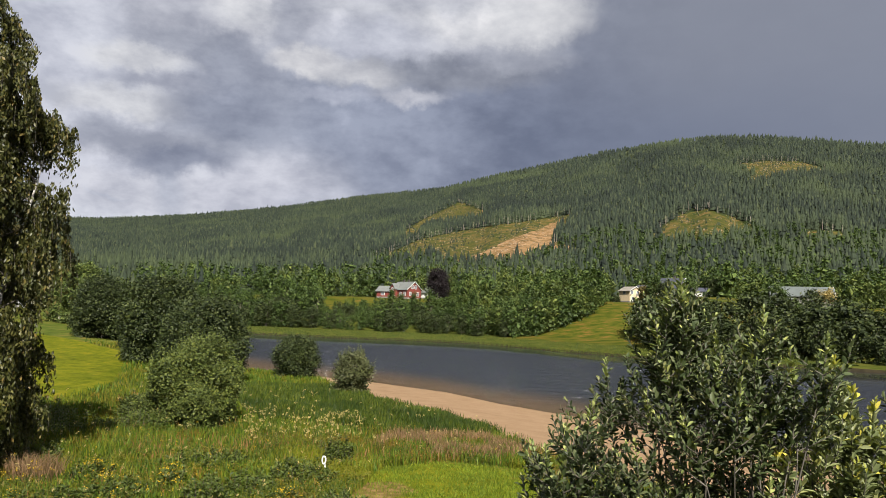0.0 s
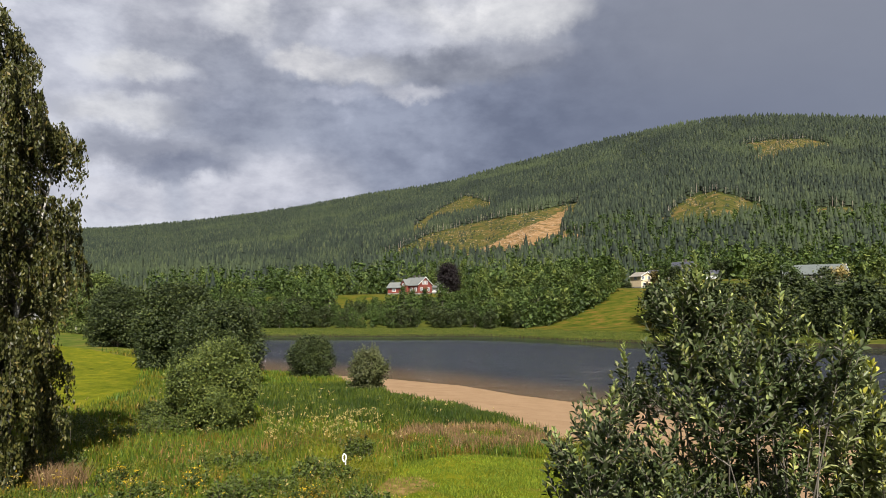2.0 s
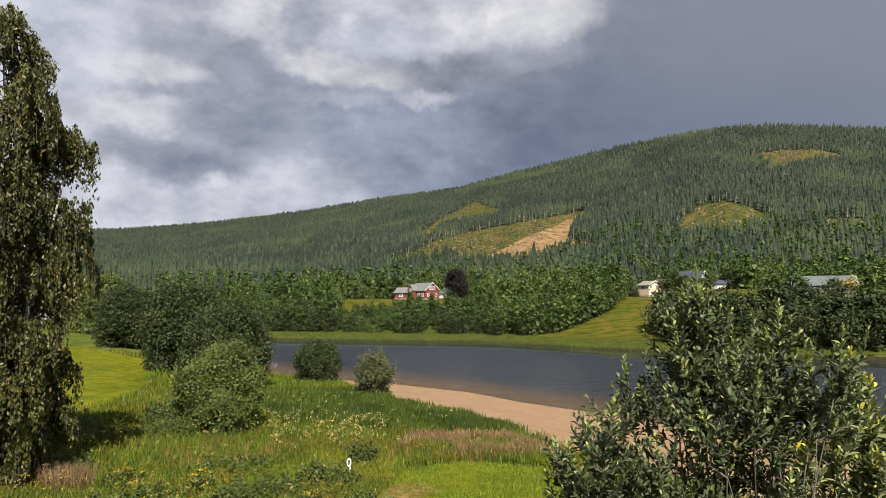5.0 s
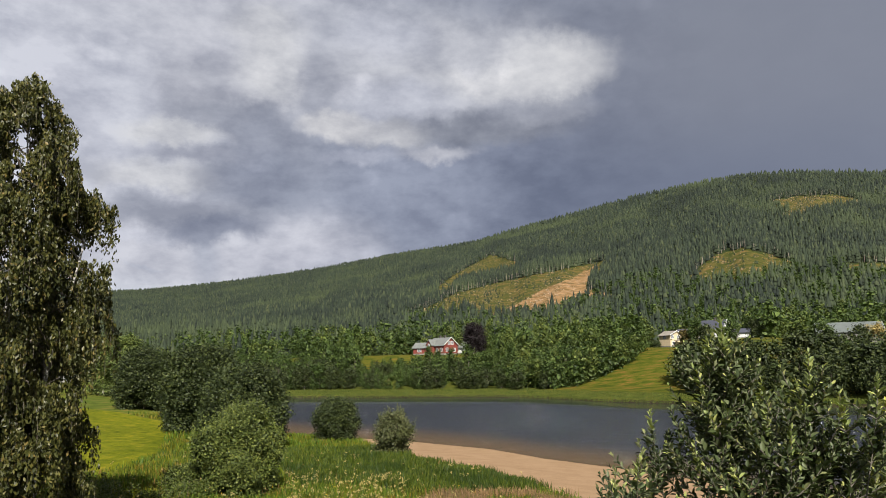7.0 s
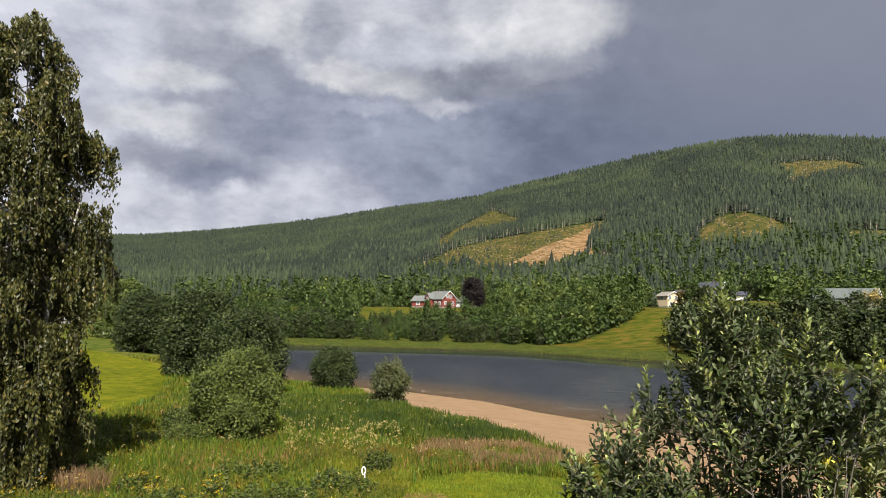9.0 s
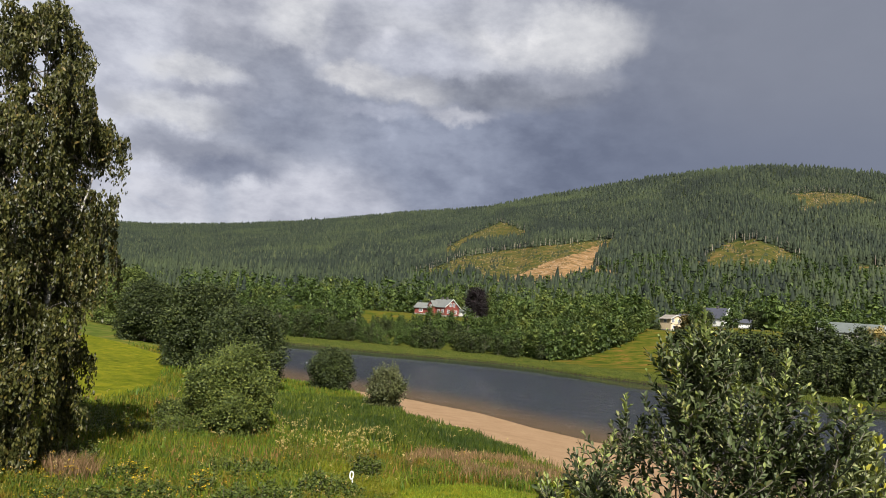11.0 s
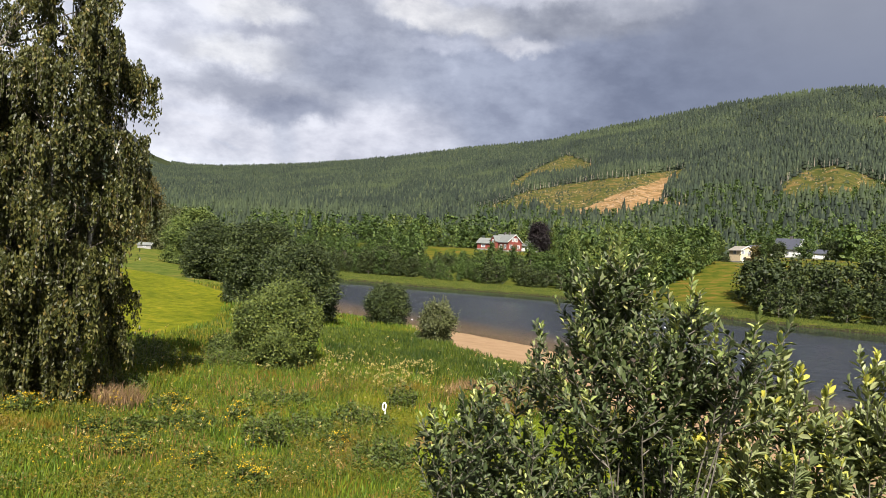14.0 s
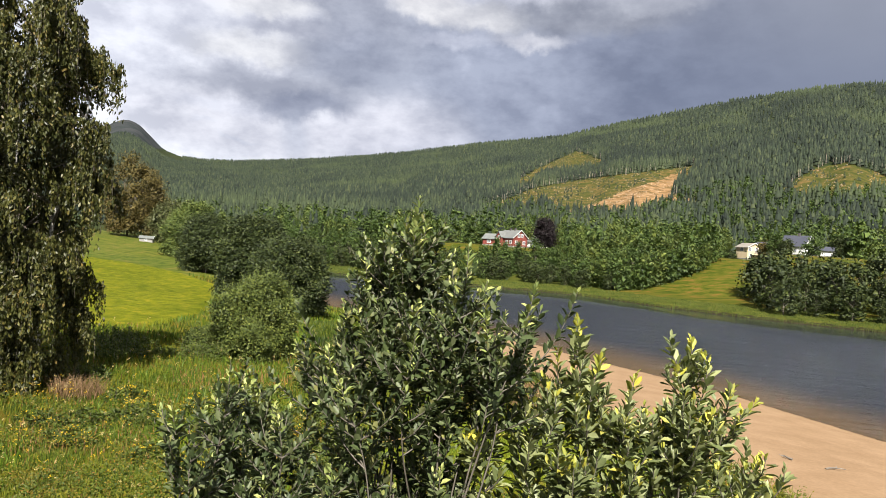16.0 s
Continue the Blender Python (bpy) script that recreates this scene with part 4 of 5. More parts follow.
bush("willow_tree", on(-52.0, 112.0), 9.0, 6.5, M_BUSH_LEAF, "light green willow at the edge of the field", 0.3, 14000, number=34, size=1.6, category="tree", stems=3)
bush("willow_tree", on(-60.0, 119.0), 9.0, 7.5, M_LIGHT_LEAF, "light green willow at the edge of the field", 0.3, 14000, number=34, size=1.6, category="tree", stems=3)
bush("alder_bush", on(-35.0, 88.0), 7.5, 6.5, M_ALDER_LEAF, "dark green alder on the river bank", 0.24, 16000, number=36, size=1.4)
bush("willow_tree", on(-55.0, 126.0), 9.0, 8.5, M_LIGHT_LEAF, "light green willow at the edge of the field", 0.34, 14000, number=34, size=1.8, category="tree", stems=3)
bush("maple_tree", on(-95.0, 160.0), 17.0, 20.0, M_BROWN_LEAF, "tall brownish green tree behind the field", 0.40, 22000, number=46, size=2.4, category="tree", stems=1, foot=0.3)
bush("willow_tree", on(-80.0, 152.0), 14.0, 10.0, M_SALLOW_LEAF, "grey-green willow behind the field", 0.38, 15000, number=36, size=2.2, category="tree", stems=3)
bush("maple_tree", on(-112.0, 150.0), 16.0, 15.0, M_FAR_LEAF, "broad green tree behind the field", 0.40, 16000, number=40, size=2.3, category="tree", stems=1, foot=0.3)


def sallows():
    def clump(n, x0, x1, y0, y1, z0, z1, leafy):
        return [((rng.uniform(x0, x1), rng.uniform(y0, y1), rng.uniform(z0, z1)), rng.uniform(*leafy)) for _ in range(n)]
    mid = [((2.27, 7.10, 9.20), 1.3), ((2.20, 7.05, 8.98), 1.0), ((2.36, 7.1, 8.90), 0.9), ((2.26, 7.0, 8.78), 0.9), ((2.31, 7.12, 9.06), 0.9), ((2.24, 7.12, 9.10), 0.8), ((2.36, 7.15, 9.02), 0.8), ((2.19, 7.1, 9.04), 0.8), ((2.29, 7.05, 8.94), 0.8), ((2.15, 7.0, 8.86), 0.8), ((2.78, 6.41, 8.83), 1.0), ((2.70, 6.5, 8.60), 0.9), ((3.22, 6.22, 8.62), 0.7), ((3.00, 6.3, 8.50), 0.8),
           ((1.98, 6.84, 8.70), 1.0), ((2.60, 7.0, 8.60), 0.9), ((2.95, 6.6, 8.62), 0.8), ((2.05, 6.7, 8.40), 0.9), ((2.45, 6.5, 8.45), 0.9), ((3.12, 6.5, 8.35), 0.6), ((1.90, 6.6, 8.10), 0.7), ((2.5, 6.2, 8.25), 0.7)]
    mid += clump(6, 1.95, 3.0, 6.2, 6.9, 7.85, 8.35, (0.55, 0.8))
    mid += clump(13, 1.8, 3.2, 6.2, 6.9, 6.9, 7.7, (0.6, 0.9))
    shoot_shrub("sallow_shrub", "tall dark green sallow with many upright rods", mid, M_WILLOW_LEAF, on(2.4, 6.5), leaf=0.074, twigs=13, dense=1.3, tips=M_FRESH_LEAF, spread=0.62, fresh=0.34, young_look="paler young leaves at the shoot tips")
    left = [((1.26, 6.2, 7.98), 0.9), ((1.71, 7.5, 8.30), 1.0), ((1.60, 7.4, 7.95), 0.7), ((0.93, 6.9, 7.58), 0.8), ((1.24, 6.8, 7.82), 0.8), ((0.95, 6.2, 7.66), 0.7), ((1.68, 6.2, 7.72), 0.8), ((1.1, 6.3, 7.62), 0.8), ((1.45, 6.4, 7.8), 0.8)]
    left += clump(10, 0.95, 1.8, 6.0, 7.0, 6.9, 7.5, (0.7, 1.0))
    shoot_shrub("sallow_shrub", "lower dark green sallow with leafy shoots", left, M_WILLOW_LEAF, on(1.2, 6.5), leaf=0.074, twigs=13, dense=1.3, tips=M_FRESH_LEAF, spread=0.6, fresh=0.20, young_look="paler young leaves at the shoot tips")
    right = [((3.59, 6.71, 8.41), 1.0), ((4.33, 6.86, 8.32), 0.9), ((4.20, 6.8, 8.14), 0.8), ((4.85, 7.2, 7.88), 0.8), ((3.42, 6.6, 8.18), 0.8), ((3.95, 6.8, 8.04), 0.9), ((4.82, 6.8, 7.58), 0.6), ((4.60, 6.9, 8.0), 0.8), ((3.72, 6.7, 8.15), 0.8), ((3.25, 6.5, 7.85), 0.6), ((2.95, 6.4, 7.62), 0.6), ((4.45, 6.7, 7.85), 0.8)]
    right += clump(12, 3.05, 4.75, 6.3, 7.0, 6.95, 7.7, (0.8, 1.1))
    shoot_shrub("pale_sallow_shrub", "pale green sallow with yellowing shoot tips", right, M_WILLOW_PALE, on(3.9, 6.8), leaf=0.100, twigs=12, dense=1.35, tips=M_TIP_LEAF, fresh=0.12, broad=(0.34, 0.48), spread=0.40)


sallows()


# ---------------------------------------------------------------- the far bank and the hill
def crown_arrays(wide, tall, count, leaf, low=0.3, number=16):
    p, d, grow = crown_points(lump_crown(wide, tall, low, number, wide * 0.2), count, leaf * 0.8, 9, 0.16)
    count = len(p)
    p[:, 2] = np.maximum(p[:, 2], 0.1)
    face = unit(0.8 * d + np.array([0, 0, 0.4]) + 0.5 * rng.normal(size=d.shape))
    along = unit(np.cross(face, rng.normal(size=d.shape)) + 0.4 * d)
    ln = leaf * rng.uniform(0.7, 1.3, count) * grow
    return leaf_arrays(p, along, face, ln, ln * 0.62)


def wood(name, label, spots, mat, protos):
    """Many far trees joined in one mesh. spots: x, y, size."""
    vs, fs, base = [], [], 0
    for x, y, s in spots:
        v, f = protos[rng.integers(len(protos))]
        a = rng.uniform(0, 6.28)
        c, q = math.cos(a) * s, math.sin(a) * s
        at = on(x, y)
        vs.append(np.stack([v[:, 0] * c - v[:, 1] * q + at.x, v[:, 0] * q + v[:, 1] * c + at.y, v[:, 2] * s * rng.uniform(0.9, 1.15) + at.z - 0.1], 1))
        fs.append(f + base)
        base += len(v)
    tagged(new(name, mesh_from(name, np.concatenate(vs), np.concatenate(fs), mat)), label, "wood", kind="stuff")


def scatter_far():
    kinds = [bush("riverside_tree", (0, 0, -300), w, h, m, "dark green broadleaf tree on the far river bank", 0.62, 1500, 0.2, 24, w * 0.19, "tree", "trees on the far bank", stems=1, foot=0.16)
             for w, h, m in ((8.0, 11, M_FAR_LEAF), (7.0, 12, M_FAR_LEAF), (8.5, 10, M_ALDER_LEAF), (7.5, 10.5, M_ALDER_LEAF))]
    front = []
    for row, (d0, d1) in enumerate(((17, 20), (23, 27), (31, 37))):
        for x in np.arange(-165, 44, 3.5):
            y = table(x, FAR) + rng.uniform(d0, d1) / 0.8
            az = np.degrees(math.atan2(x, y))
            if az < 5.0 + row * 1.5:
                low = (0.72 if -9.5 < az < -4.8 else 0.90 if az > -8 else 1.05) * (0.85 if row == 0 else 1.0)
                front.append((x + rng.normal() * 1.2, y, low * rng.uniform(0.85, 1.1)))
    for x in np.arange(42, 150, 5.0):
        for row in range(4):
            y = table(x, FAR) + (10 + row * 7.5 + rng.uniform(-2, 2)) / 0.8
            if np.degrees(math.atan2(x, y)) > 15.6 - row * 0.35:
                front.append((x + rng.normal(), y, rng.uniform(0.95, 1.5) * (0.75 if row == 0 else 1.0)))
    for i, (x, y, s) in enumerate(front):
        m = Matrix.LocRotScale(on(x, y), Euler((0, 0, rng.uniform(0, 6.28))), (s, s, s * rng.uniform(0.92, 1.1)))
        k = rng.integers(0, 4) if x < 42 else rng.integers(2, 4)
        if i < 4:
            kinds[i].matrix_basis = m
        else:
            copy_thing(kinds[k], m)
    dark, light, slope = [], [], []
    for _ in range(1500):
        az, r = rng.uniform(-44, 36), math.sqrt(rng.uniform(240 ** 2, 430 ** 2))
        x, y = r * math.sin(radians(az)), r * math.cos(radians(az))
        dn, df = shore(x, y)
        if df < 36 or (-6.4 < az < 1.6 and r < 303) or (-9.3 < az < -4 and r < 300):
            continue
        if min(5.6 + (df - 19) * 0.22, 12.0) < az < 15.4 and df < 92:
            continue
        if 11.8 < az < 20.5 and r < 292:
            continue
        if 22 < az < 29.5 and 205 < r < 262:
            continue
        if felled(np.array([x]), np.array([y]))[0]:
            continue
        (light if rng.random() < (0.65 if -1 < az < 14 else 0.35) else dark).append((x, y, rng.uniform(0.7, 1.1)))
    for _ in range(160):
        az, r = rng.uniform(-10, 2.2), rng.uniform(250, 272)
        dark.append((r * math.sin(radians(az)), r * math.cos(radians(az)), rng.uniform(0.28, 0.38)))
    for _ in range(330):
        df = rng.uniform(20, 92)
        edge = min(5.4 + (df - 19) * 0.22, 12.0)
        az = edge - 6.5 * rng.random() ** 1.5
        r = 150.0
        while shore(r * math.sin(radians(az)), r * math.cos(radians(az)))[1] < df:
            r += 1.0
        if az < 2 and r < 300:
            continue
        (dark if rng.random() < 0.5 else light).append((r * math.sin(radians(az)), r * math.cos(radians(az)), rng.uniform(0.6, 0.85)))
    # young mixed wood on the lower slope
    for _ in range(1500):
        az, r = rng.uniform(-6, 37), math.sqrt(rng.uniform(330 ** 2, 640 ** 2))
        x, y = r * math.sin(radians(az)), r * math.cos(radians(az))
        if not felled(np.array([x]), np.array([y]))[0]:
            slope.append((x, y, rng.uniform(0.6, 1.0)))
    wood("young_wood", "green young birch and spruce on the lower hillside", slope, M_FAR_LEAF, [crown_arrays(5.5, 10, 130, 1.15), crown_arrays(5, 11, 130, 1.15)])
    wood("broadleaf_wood", "dark green mixed wood on the far valley side", dark, M_FAR_LEAF, [crown_arrays(7.5, 12, 250, 0.95), crown_arrays(7, 13, 250, 0.95), crown_arrays(8, 11, 250, 1.0)])
    wood("light_wood", "light green birch and aspen wood on the far valley side", light, M_LIGHT_LEAF, [crown_arrays(6, 12, 380, 0.74), crown_arrays(5.5, 10, 360, 0.72), crown_arrays(7, 11, 400, 0.76)])


def conifer_block(px, py, tall, wide, tiers, sides, lift):
    """Spruces as stacks of ragged skirts."""
    n = len(px)
    pz = height(px, py)
    vs, fs = [], []
    base = 0
    ang0 = rng.uniform(0, 6.28, n)
    for k in range(tiers):
        lo = lift + (1 - lift) * (k / tiers) * 0.93
        hi = lift + (1 - lift) * min(1.0, (k + 1.75) / tiers)
        rad = wide * (1 - k / tiers) ** 0.85 * 0.5
        ang = ang0[:, None] + k * 0.7 + np.linspace(0, 2 * np.pi, sides, endpoint=False)[None]
        rr = rad[:, None] * rng.uniform(0.65, 1.2, (n, sides))
        ring = np.stack([px[:, None] + rr * np.cos(ang), py[:, None] + rr * np.sin(ang), (pz + tall * lo)[:, None] + rng.uniform(-0.5, 0.3, (n, sides)) * tall[:, None] * 0.05], -1)
        tip = np.stack([px, py, pz + tall * hi], -1)[:, None]
        v = np.concatenate([ring, tip], 1).reshape(-1, 3)
        b = base + np.arange(n)[:, None, None] * (sides + 1)
        j = np.arange(sides)
        f = np.stack([j, (j + 1) % sides, np.full(sides, sides)], 1)[None] + b
        vs.append(v)
        fs.append(f.reshape(-1, 3))
        base += n * (sides + 1)
    return np.concatenate(vs), np.concatenate(fs)


def build_forest():
    xs, ys = [], []
    r = 335.0
    while r < 3250:
        gap = 3.0 + r * 0.0027
        az = np.arange(-46, 44, np.degrees(gap / r))
        az = az + rng.normal(size=len(az)) * np.degrees(gap / r) * 0.35
        rr = r + rng.normal(size=len(az)) * gap * 0.35
        ok = rr < table(az, REACH) + 40
        xs.append((rr * np.sin(np.radians(az)))[ok])
        ys.append((rr * np.cos(np.radians(az)))[ok])
        r += gap
    x, y = np.concatenate(xs), np.concatenate(ys)
    dn, df = shore(x, y)
    rr = np.hypot(x, y)
    keep = ~felled(x, y) & (np.maximum(dn, df) > 40) & (rng.random(len(x)) < 0.95)
    az = np.degrees(np.arctan2(x, y))
    rocky = (az < -28.8) & (rr > 2300)
    keep &= ~rocky & ((rr > 640) | (rng.random(len(x)) < 0.5))
    x, y, rr = x[keep], y[keep], rr[keep]
    edge = felled(x * (1 - 22 / rr), y * (1 - 22 / rr)) | felled(x * (1 - 10 / rr), y * (1 - 10 / rr))
    tall = rng.uniform(6.5, 13.0, len(x)) * np.where(rng.random(len(x)) < 0.06, 1.35, 1.0)
    tall = tall * np.interp(rr, [450, 1300], [1.0, 0.72])
    tall = np.where(edge, rng.uniform(9, 14, len(x)), tall)
    wide = tall * rng.uniform(0.28, 0.48, len(x)) + 0.7 + np.interp(rr, [700, 1300], [0.0, 1.2])
    wide = np.where(edge, wide * 0.9, wide)
    for name, pick, tiers, sides, lift in (("near", (rr < 620) & ~edge, 4, 6, 0.08), ("middle", (rr >= 620) & (rr < 1250) & ~edge, 3, 5, 0.06), ("far", (rr >= 1250) & ~edge, 2, 5, 0.06), ("edge", edge, 4, 6, 0.03)):
        v, f = conifer_block(x[pick], y[pick], tall[pick], wide[pick], tiers, sides, lift)
        tagged(new("spruce_forest", mesh_from("spruce_forest", v, f, M_SPRUCE)), "dense dark green spruce forest covering the hillside", "forest", kind="stuff")
    # bare lower trunks where the felling has opened the stand
    lines = []
    ex, ey, et = x[edge], y[edge], tall[edge]
    ez = height(ex, ey)
    for a, b, c, h in zip(ex, ey, ez, et):
        if rng.random() < 0.4:
            continue
        k = 1 - rng.uniform(4, 8) / math.hypot(a, b)
        g = float(height(a * k, b * k))
        lines.append((np.array([(a * k, b * k, g - 0.5), (a * k, b * k, g + h * rng.uniform(0.35, 0.75))]), (0.15, 0.07)))
    tagged(new("bare_trunks", tubes("bare_trunks", lines, M_TRUNK, 4)), "pale bare spruce trunks along the felled slope", "tree trunks", kind="stuff")


M_SLASH = plain_material("felled_wood", (0.20, 0.145, 0.095), 0.85, 0.4, 0.2)
M_TRUNK = plain_material("spruce_trunk", (0.20, 0.165, 0.135), 0.85, 0.35, 0.2)
scatter_far()
build_forest()


def build_slash():
    """Stumps, logs and saplings left on the felled slopes."""
    az, r = rng.uniform(-9, 30, 90000), rng.uniform(380, 1300, 90000)
    x, y = r * np.sin(np.radians(az)), r * np.cos(np.radians(az))
    k = felled(x, y)
    x, y = x[k][:6000], y[k][:6000]
    a, e = lie(x, y)
    k = inside(a, e, BARE) | inside(a, e, CLEAR_HIGH) | (rng.random(len(x)) < 0.3)
    x, y = x[k], y[k]
    n = len(x)
    z = height(x, y)
    a = rng.uniform(0, 3.14, n)
    along = np.stack([np.cos(a), np.sin(a), rng.uniform(0, 0.5, n)], 1)
    c = np.stack([x, y, z + 0.35], 1)
    v, f = leaf_arrays(c, along, unit(rng.normal(size=c.shape) + np.array([0, -1.2, 0.8])), rng.uniform(0.8, 3.0, n), rng.uniform(0.3, 0.7, n))
    tagged(new("felling_waste", mesh_from("felling_waste", v, f, M_SLASH)), "pale logs, stumps and branches on the felled slope", "logs", kind="stuff")
    k = (rng.random(n) < 0.45) & ~inside(*lie(x, y), BARE)
    v, f = conifer_block(x[k] + 2, y[k] + 1, rng.uniform(0.8, 3.2, k.sum()), rng.uniform(1.0, 2.2, k.sum()), 2, 5, 0.0)
    tagged(new("spruce_saplings", mesh_from("spruce_saplings", v, f, M_SPRUCE)), "young green saplings on the felled slope", "saplings", kind="stuff")


build_slash()

# ---------------------------------------------------------------- meadow
REEDS = [(-19, 66), (-15, 55), (-11, 45), (-4, 43), (3, 43), (5.5, 47), (3, 54), (0, 61), (-5, 69), (-12, 72)]
PINK = [(-2.5, 42), (4.8, 43), (5.0, 36.5), (-0.5, 35.5), (-3, 38)]
CREAM = [(-12, 46), (-5, 46.5), (-3.5, 36), (-9, 35)]
GOLD = [(-20, 27), (-12, 28.5), (-8.5, 27.5), (-5.5, 20.5), (-12, 17.5), (-22, 20)]
BURNT = [(-13.6, 24.2), (-10.6, 25.6), (-8.6, 23.6), (-9.0, 21.6), (-12.4, 21.8)]
RUST = [(-14.5, 36), (-9, 37), (-8.5, 33), (-13, 32)]


def meadow_points(n, r0=13, r1=100, a0=-43, a1=24, power=1.0):
    az = np.radians(rng.uniform(a0, a1, n))
    r = r0 * (r1 / r0) ** (rng.random(n) ** power)
    x, y = r * np.sin(az), r * np.cos(az)
    dn, df = shore(x, y)
    ok = (dn > sand_width(x) + rng.normal(size=n) * 0.7) & ~inside(x, y, LAWN) & ~inside(x, y, GREEN)
    return x[ok], y[ok], r[ok]


def blades(name, label, x, y, tall, wide, lean, mat):
    """Grass blades: slim bent triangles in pairs."""
    n = len(x)
    z = height(x, y) - 0.03
    az = rng.uniform(0, 6.28, n)
    c, s = np.cos(az), np.sin(az)
    tilt = rng.uniform(0.0, 1.0, n) * lean * tall
    ba = rng.uniform(0, 6.28, n)
    foot, top = np.stack([x, y, z], 1), np.stack([x + np.cos(ba) * tilt, y + np.sin(ba) * tilt, z + tall], 1)
    mid = foot * 0.45 + top * 0.55 + np.stack([-np.cos(ba) * tilt * 0.15, -np.sin(ba) * tilt * 0.15, tall * 0.06], 1)
    side = np.stack([c, s, 0 * c], 1) * (wide / 2)[:, None]
    v = np.stack([foot - side * 0.8, foot + side * 0.8, mid + side, mid - side, top], 1).reshape(-1, 3)
    k = np.arange(n, dtype=np.int32)[:, None] * 5
    f = np.stack([k + [0, 1, 2], k + [0, 2, 3], k + [3, 2, 4]], 1).reshape(-1, 3)
    return tagged(new(name, mesh_from(name, v, f, mat)), label, "grass", kind="stuff")


def flower_heads(name, label, x, y, tall, size, per, mat):
    z = height(x, y) + tall
    c = np.repeat(np.stack([x, y, z], 1), per, 0)
    sz = np.repeat(size, per)
    c = c + rng.normal(size=c.shape) * (sz * 0.6)[:, None]
    face = unit(rng.normal(size=c.shape) * 0.6 + np.array([0, -0.3, 1.0]))
    tagged(new(name, leaves(name, c, np.cross(face, rng.normal(size=c.shape)), face, sz, sz * 0.8, mat)), label, "flowers", kind="stuff")


M_HERB = leaf_material("meadow_herb", [(0.0, (0.0333, 0.0566, 0.0045)), (0.5, (0.0666, 0.0965, 0.0063)), (0.8, (0.1265, 0.1264, 0.0081)), (0.95, (0.1732, 0.1131, 0.0135)), (1.0, (0.1998, 0.0866, 0.0180))], 0.2, 0.6, 0.5, [((0.1665, 0.0866, 0.0113), 0.33, 0.54, 0.66), ((0.1598, 0.1530, 0.0054), 0.21, 0.52, 0.66)])


def build_meadow():
    x, y, r = meadow_points(260000)
    reed = inside(x, y, REEDS)
    patch = np.sin(x * 0.55 + 1.5 * np.sin(y * 0.4)) * np.sin(y * 0.5 + np.sin(x * 0.8))
    keep = ~reed
    blades("meadow_grass", "tall uncut meadow grass in green and straw", x[keep], y[keep], (rng.uniform(0.18, 0.48, len(x)) * (1 + 0.35 * patch) * np.interp(r, [18, 36], [0.42, 1.1]))[keep], (0.006 + r * 0.0008)[keep], 0.55, M_GRASS)
    x, y, r = meadow_points(110000, 38, 76, -20, 9)
    k = inside(x, y, REEDS)
    blades("reed_grass", "dense upright dark green reed grass", x[k], y[k], rng.uniform(0.35, 0.70, k.sum()) * (1 + 0.3 * np.sin(x[k] * 0.8) * np.sin(y[k] * 0.6)), 0.014 + r[k] * 0.0009, 0.45, M_REED)
    # low broad-leaved herbs between the blades
    x, y, r = meadow_points(230000, 14, 46)
    k = (np.sin(x * 0.9 + 2 * np.sin(y * 0.5)) * np.sin(y * 0.8 + 1) > -0.35) & ~inside(x, y, REEDS)
    c = np.stack([x[k], y[k], height(x[k], y[k]) + rng.uniform(0.05, 0.42, k.sum())], 1)
    sz = rng.uniform(0.03, 0.075, k.sum()) + 0.0008 * r[k]
    face = unit(rng.normal(size=c.shape) * 0.6 + np.array([0.1, -0.5, 0.8]))
    tagged(new("meadow_herbs", leaves("meadow_herbs", c, np.cross(face, rng.normal(size=c.shape)), face, sz, sz * 0.5, M_HERB)), "low leafy herbs in green, yellow and rust", "herbs", kind="stuff")
    # short turf on the mown patch
    x, y = rng.uniform(-4, 7, 60000), rng.uniform(21, 36, 60000)
    k = (soft_inside(x, y, GREEN, 3.0) > rng.uniform(0.2, 0.8, len(x))) & (soft_inside(x, y, WORN, 2.5) < rng.uniform(0.3, 1.1, len(x)))
    blades("short_grass", "short bright green turf", x[k], y[k], rng.uniform(0.05, 0.16, k.sum()), np.full(k.sum(), 0.025), 0.6, M_TURF)
    x, y, r = meadow_points(110000)
    g = (np.sin(x * 0.45 + 2 + np.sin(y * 0.3)) * np.sin(y * 0.37 + 1) > 0.05) & ~inside(x, y, REEDS)
    blades("lush_grass", "patches of lush green grass", x[g], y[g], rng.uniform(0.3, 0.65, g.sum()) * np.interp(r[g], [18, 34], [0.5, 1.0]), 0.012 + r[g] * 0.0009, 0.5, M_LUSH)
    x, y, r = meadow_points(60000, 16, 60)
    k = (inside(x, y, PINK) & (rng.random(len(x)) < 0.45)) | (inside(x, y, RUST) & (rng.random(len(x)) < 0.5)) | (inside(x, y, BURNT) & (rng.random(len(x)) < 0.55 * (0.6 + 0.4 * np.sin(x * 2.1 + y * 1.7)))) | ((np.sin(x * 0.7 + 4) * np.sin(y * 0.62 + np.sin(x * 0.5)) > 0.5) & (rng.random(len(x)) < 0.3)) | (rng.random(len(x)) < 0.02)
    blades("dry_grass", "dry straw-coloured seeding grass", x[k], y[k], rng.uniform(0.3, 0.6, k.sum()) * np.interp(r[k], [20, 34], [0.6, 1.0]), 0.010 + r[k] * 0.0008, 0.45, M_DRY)
    x, y = rng.uniform(-4, 6, 16000), rng.uniform(34, 44, 16000)
    k = (soft_inside(x, y, PINK, 3.0) > rng.uniform(0.3, 0.9, len(x))) & (np.sin(x * 1.1) * np.sin(y * 0.9 + x * 0.4) > -0.2)
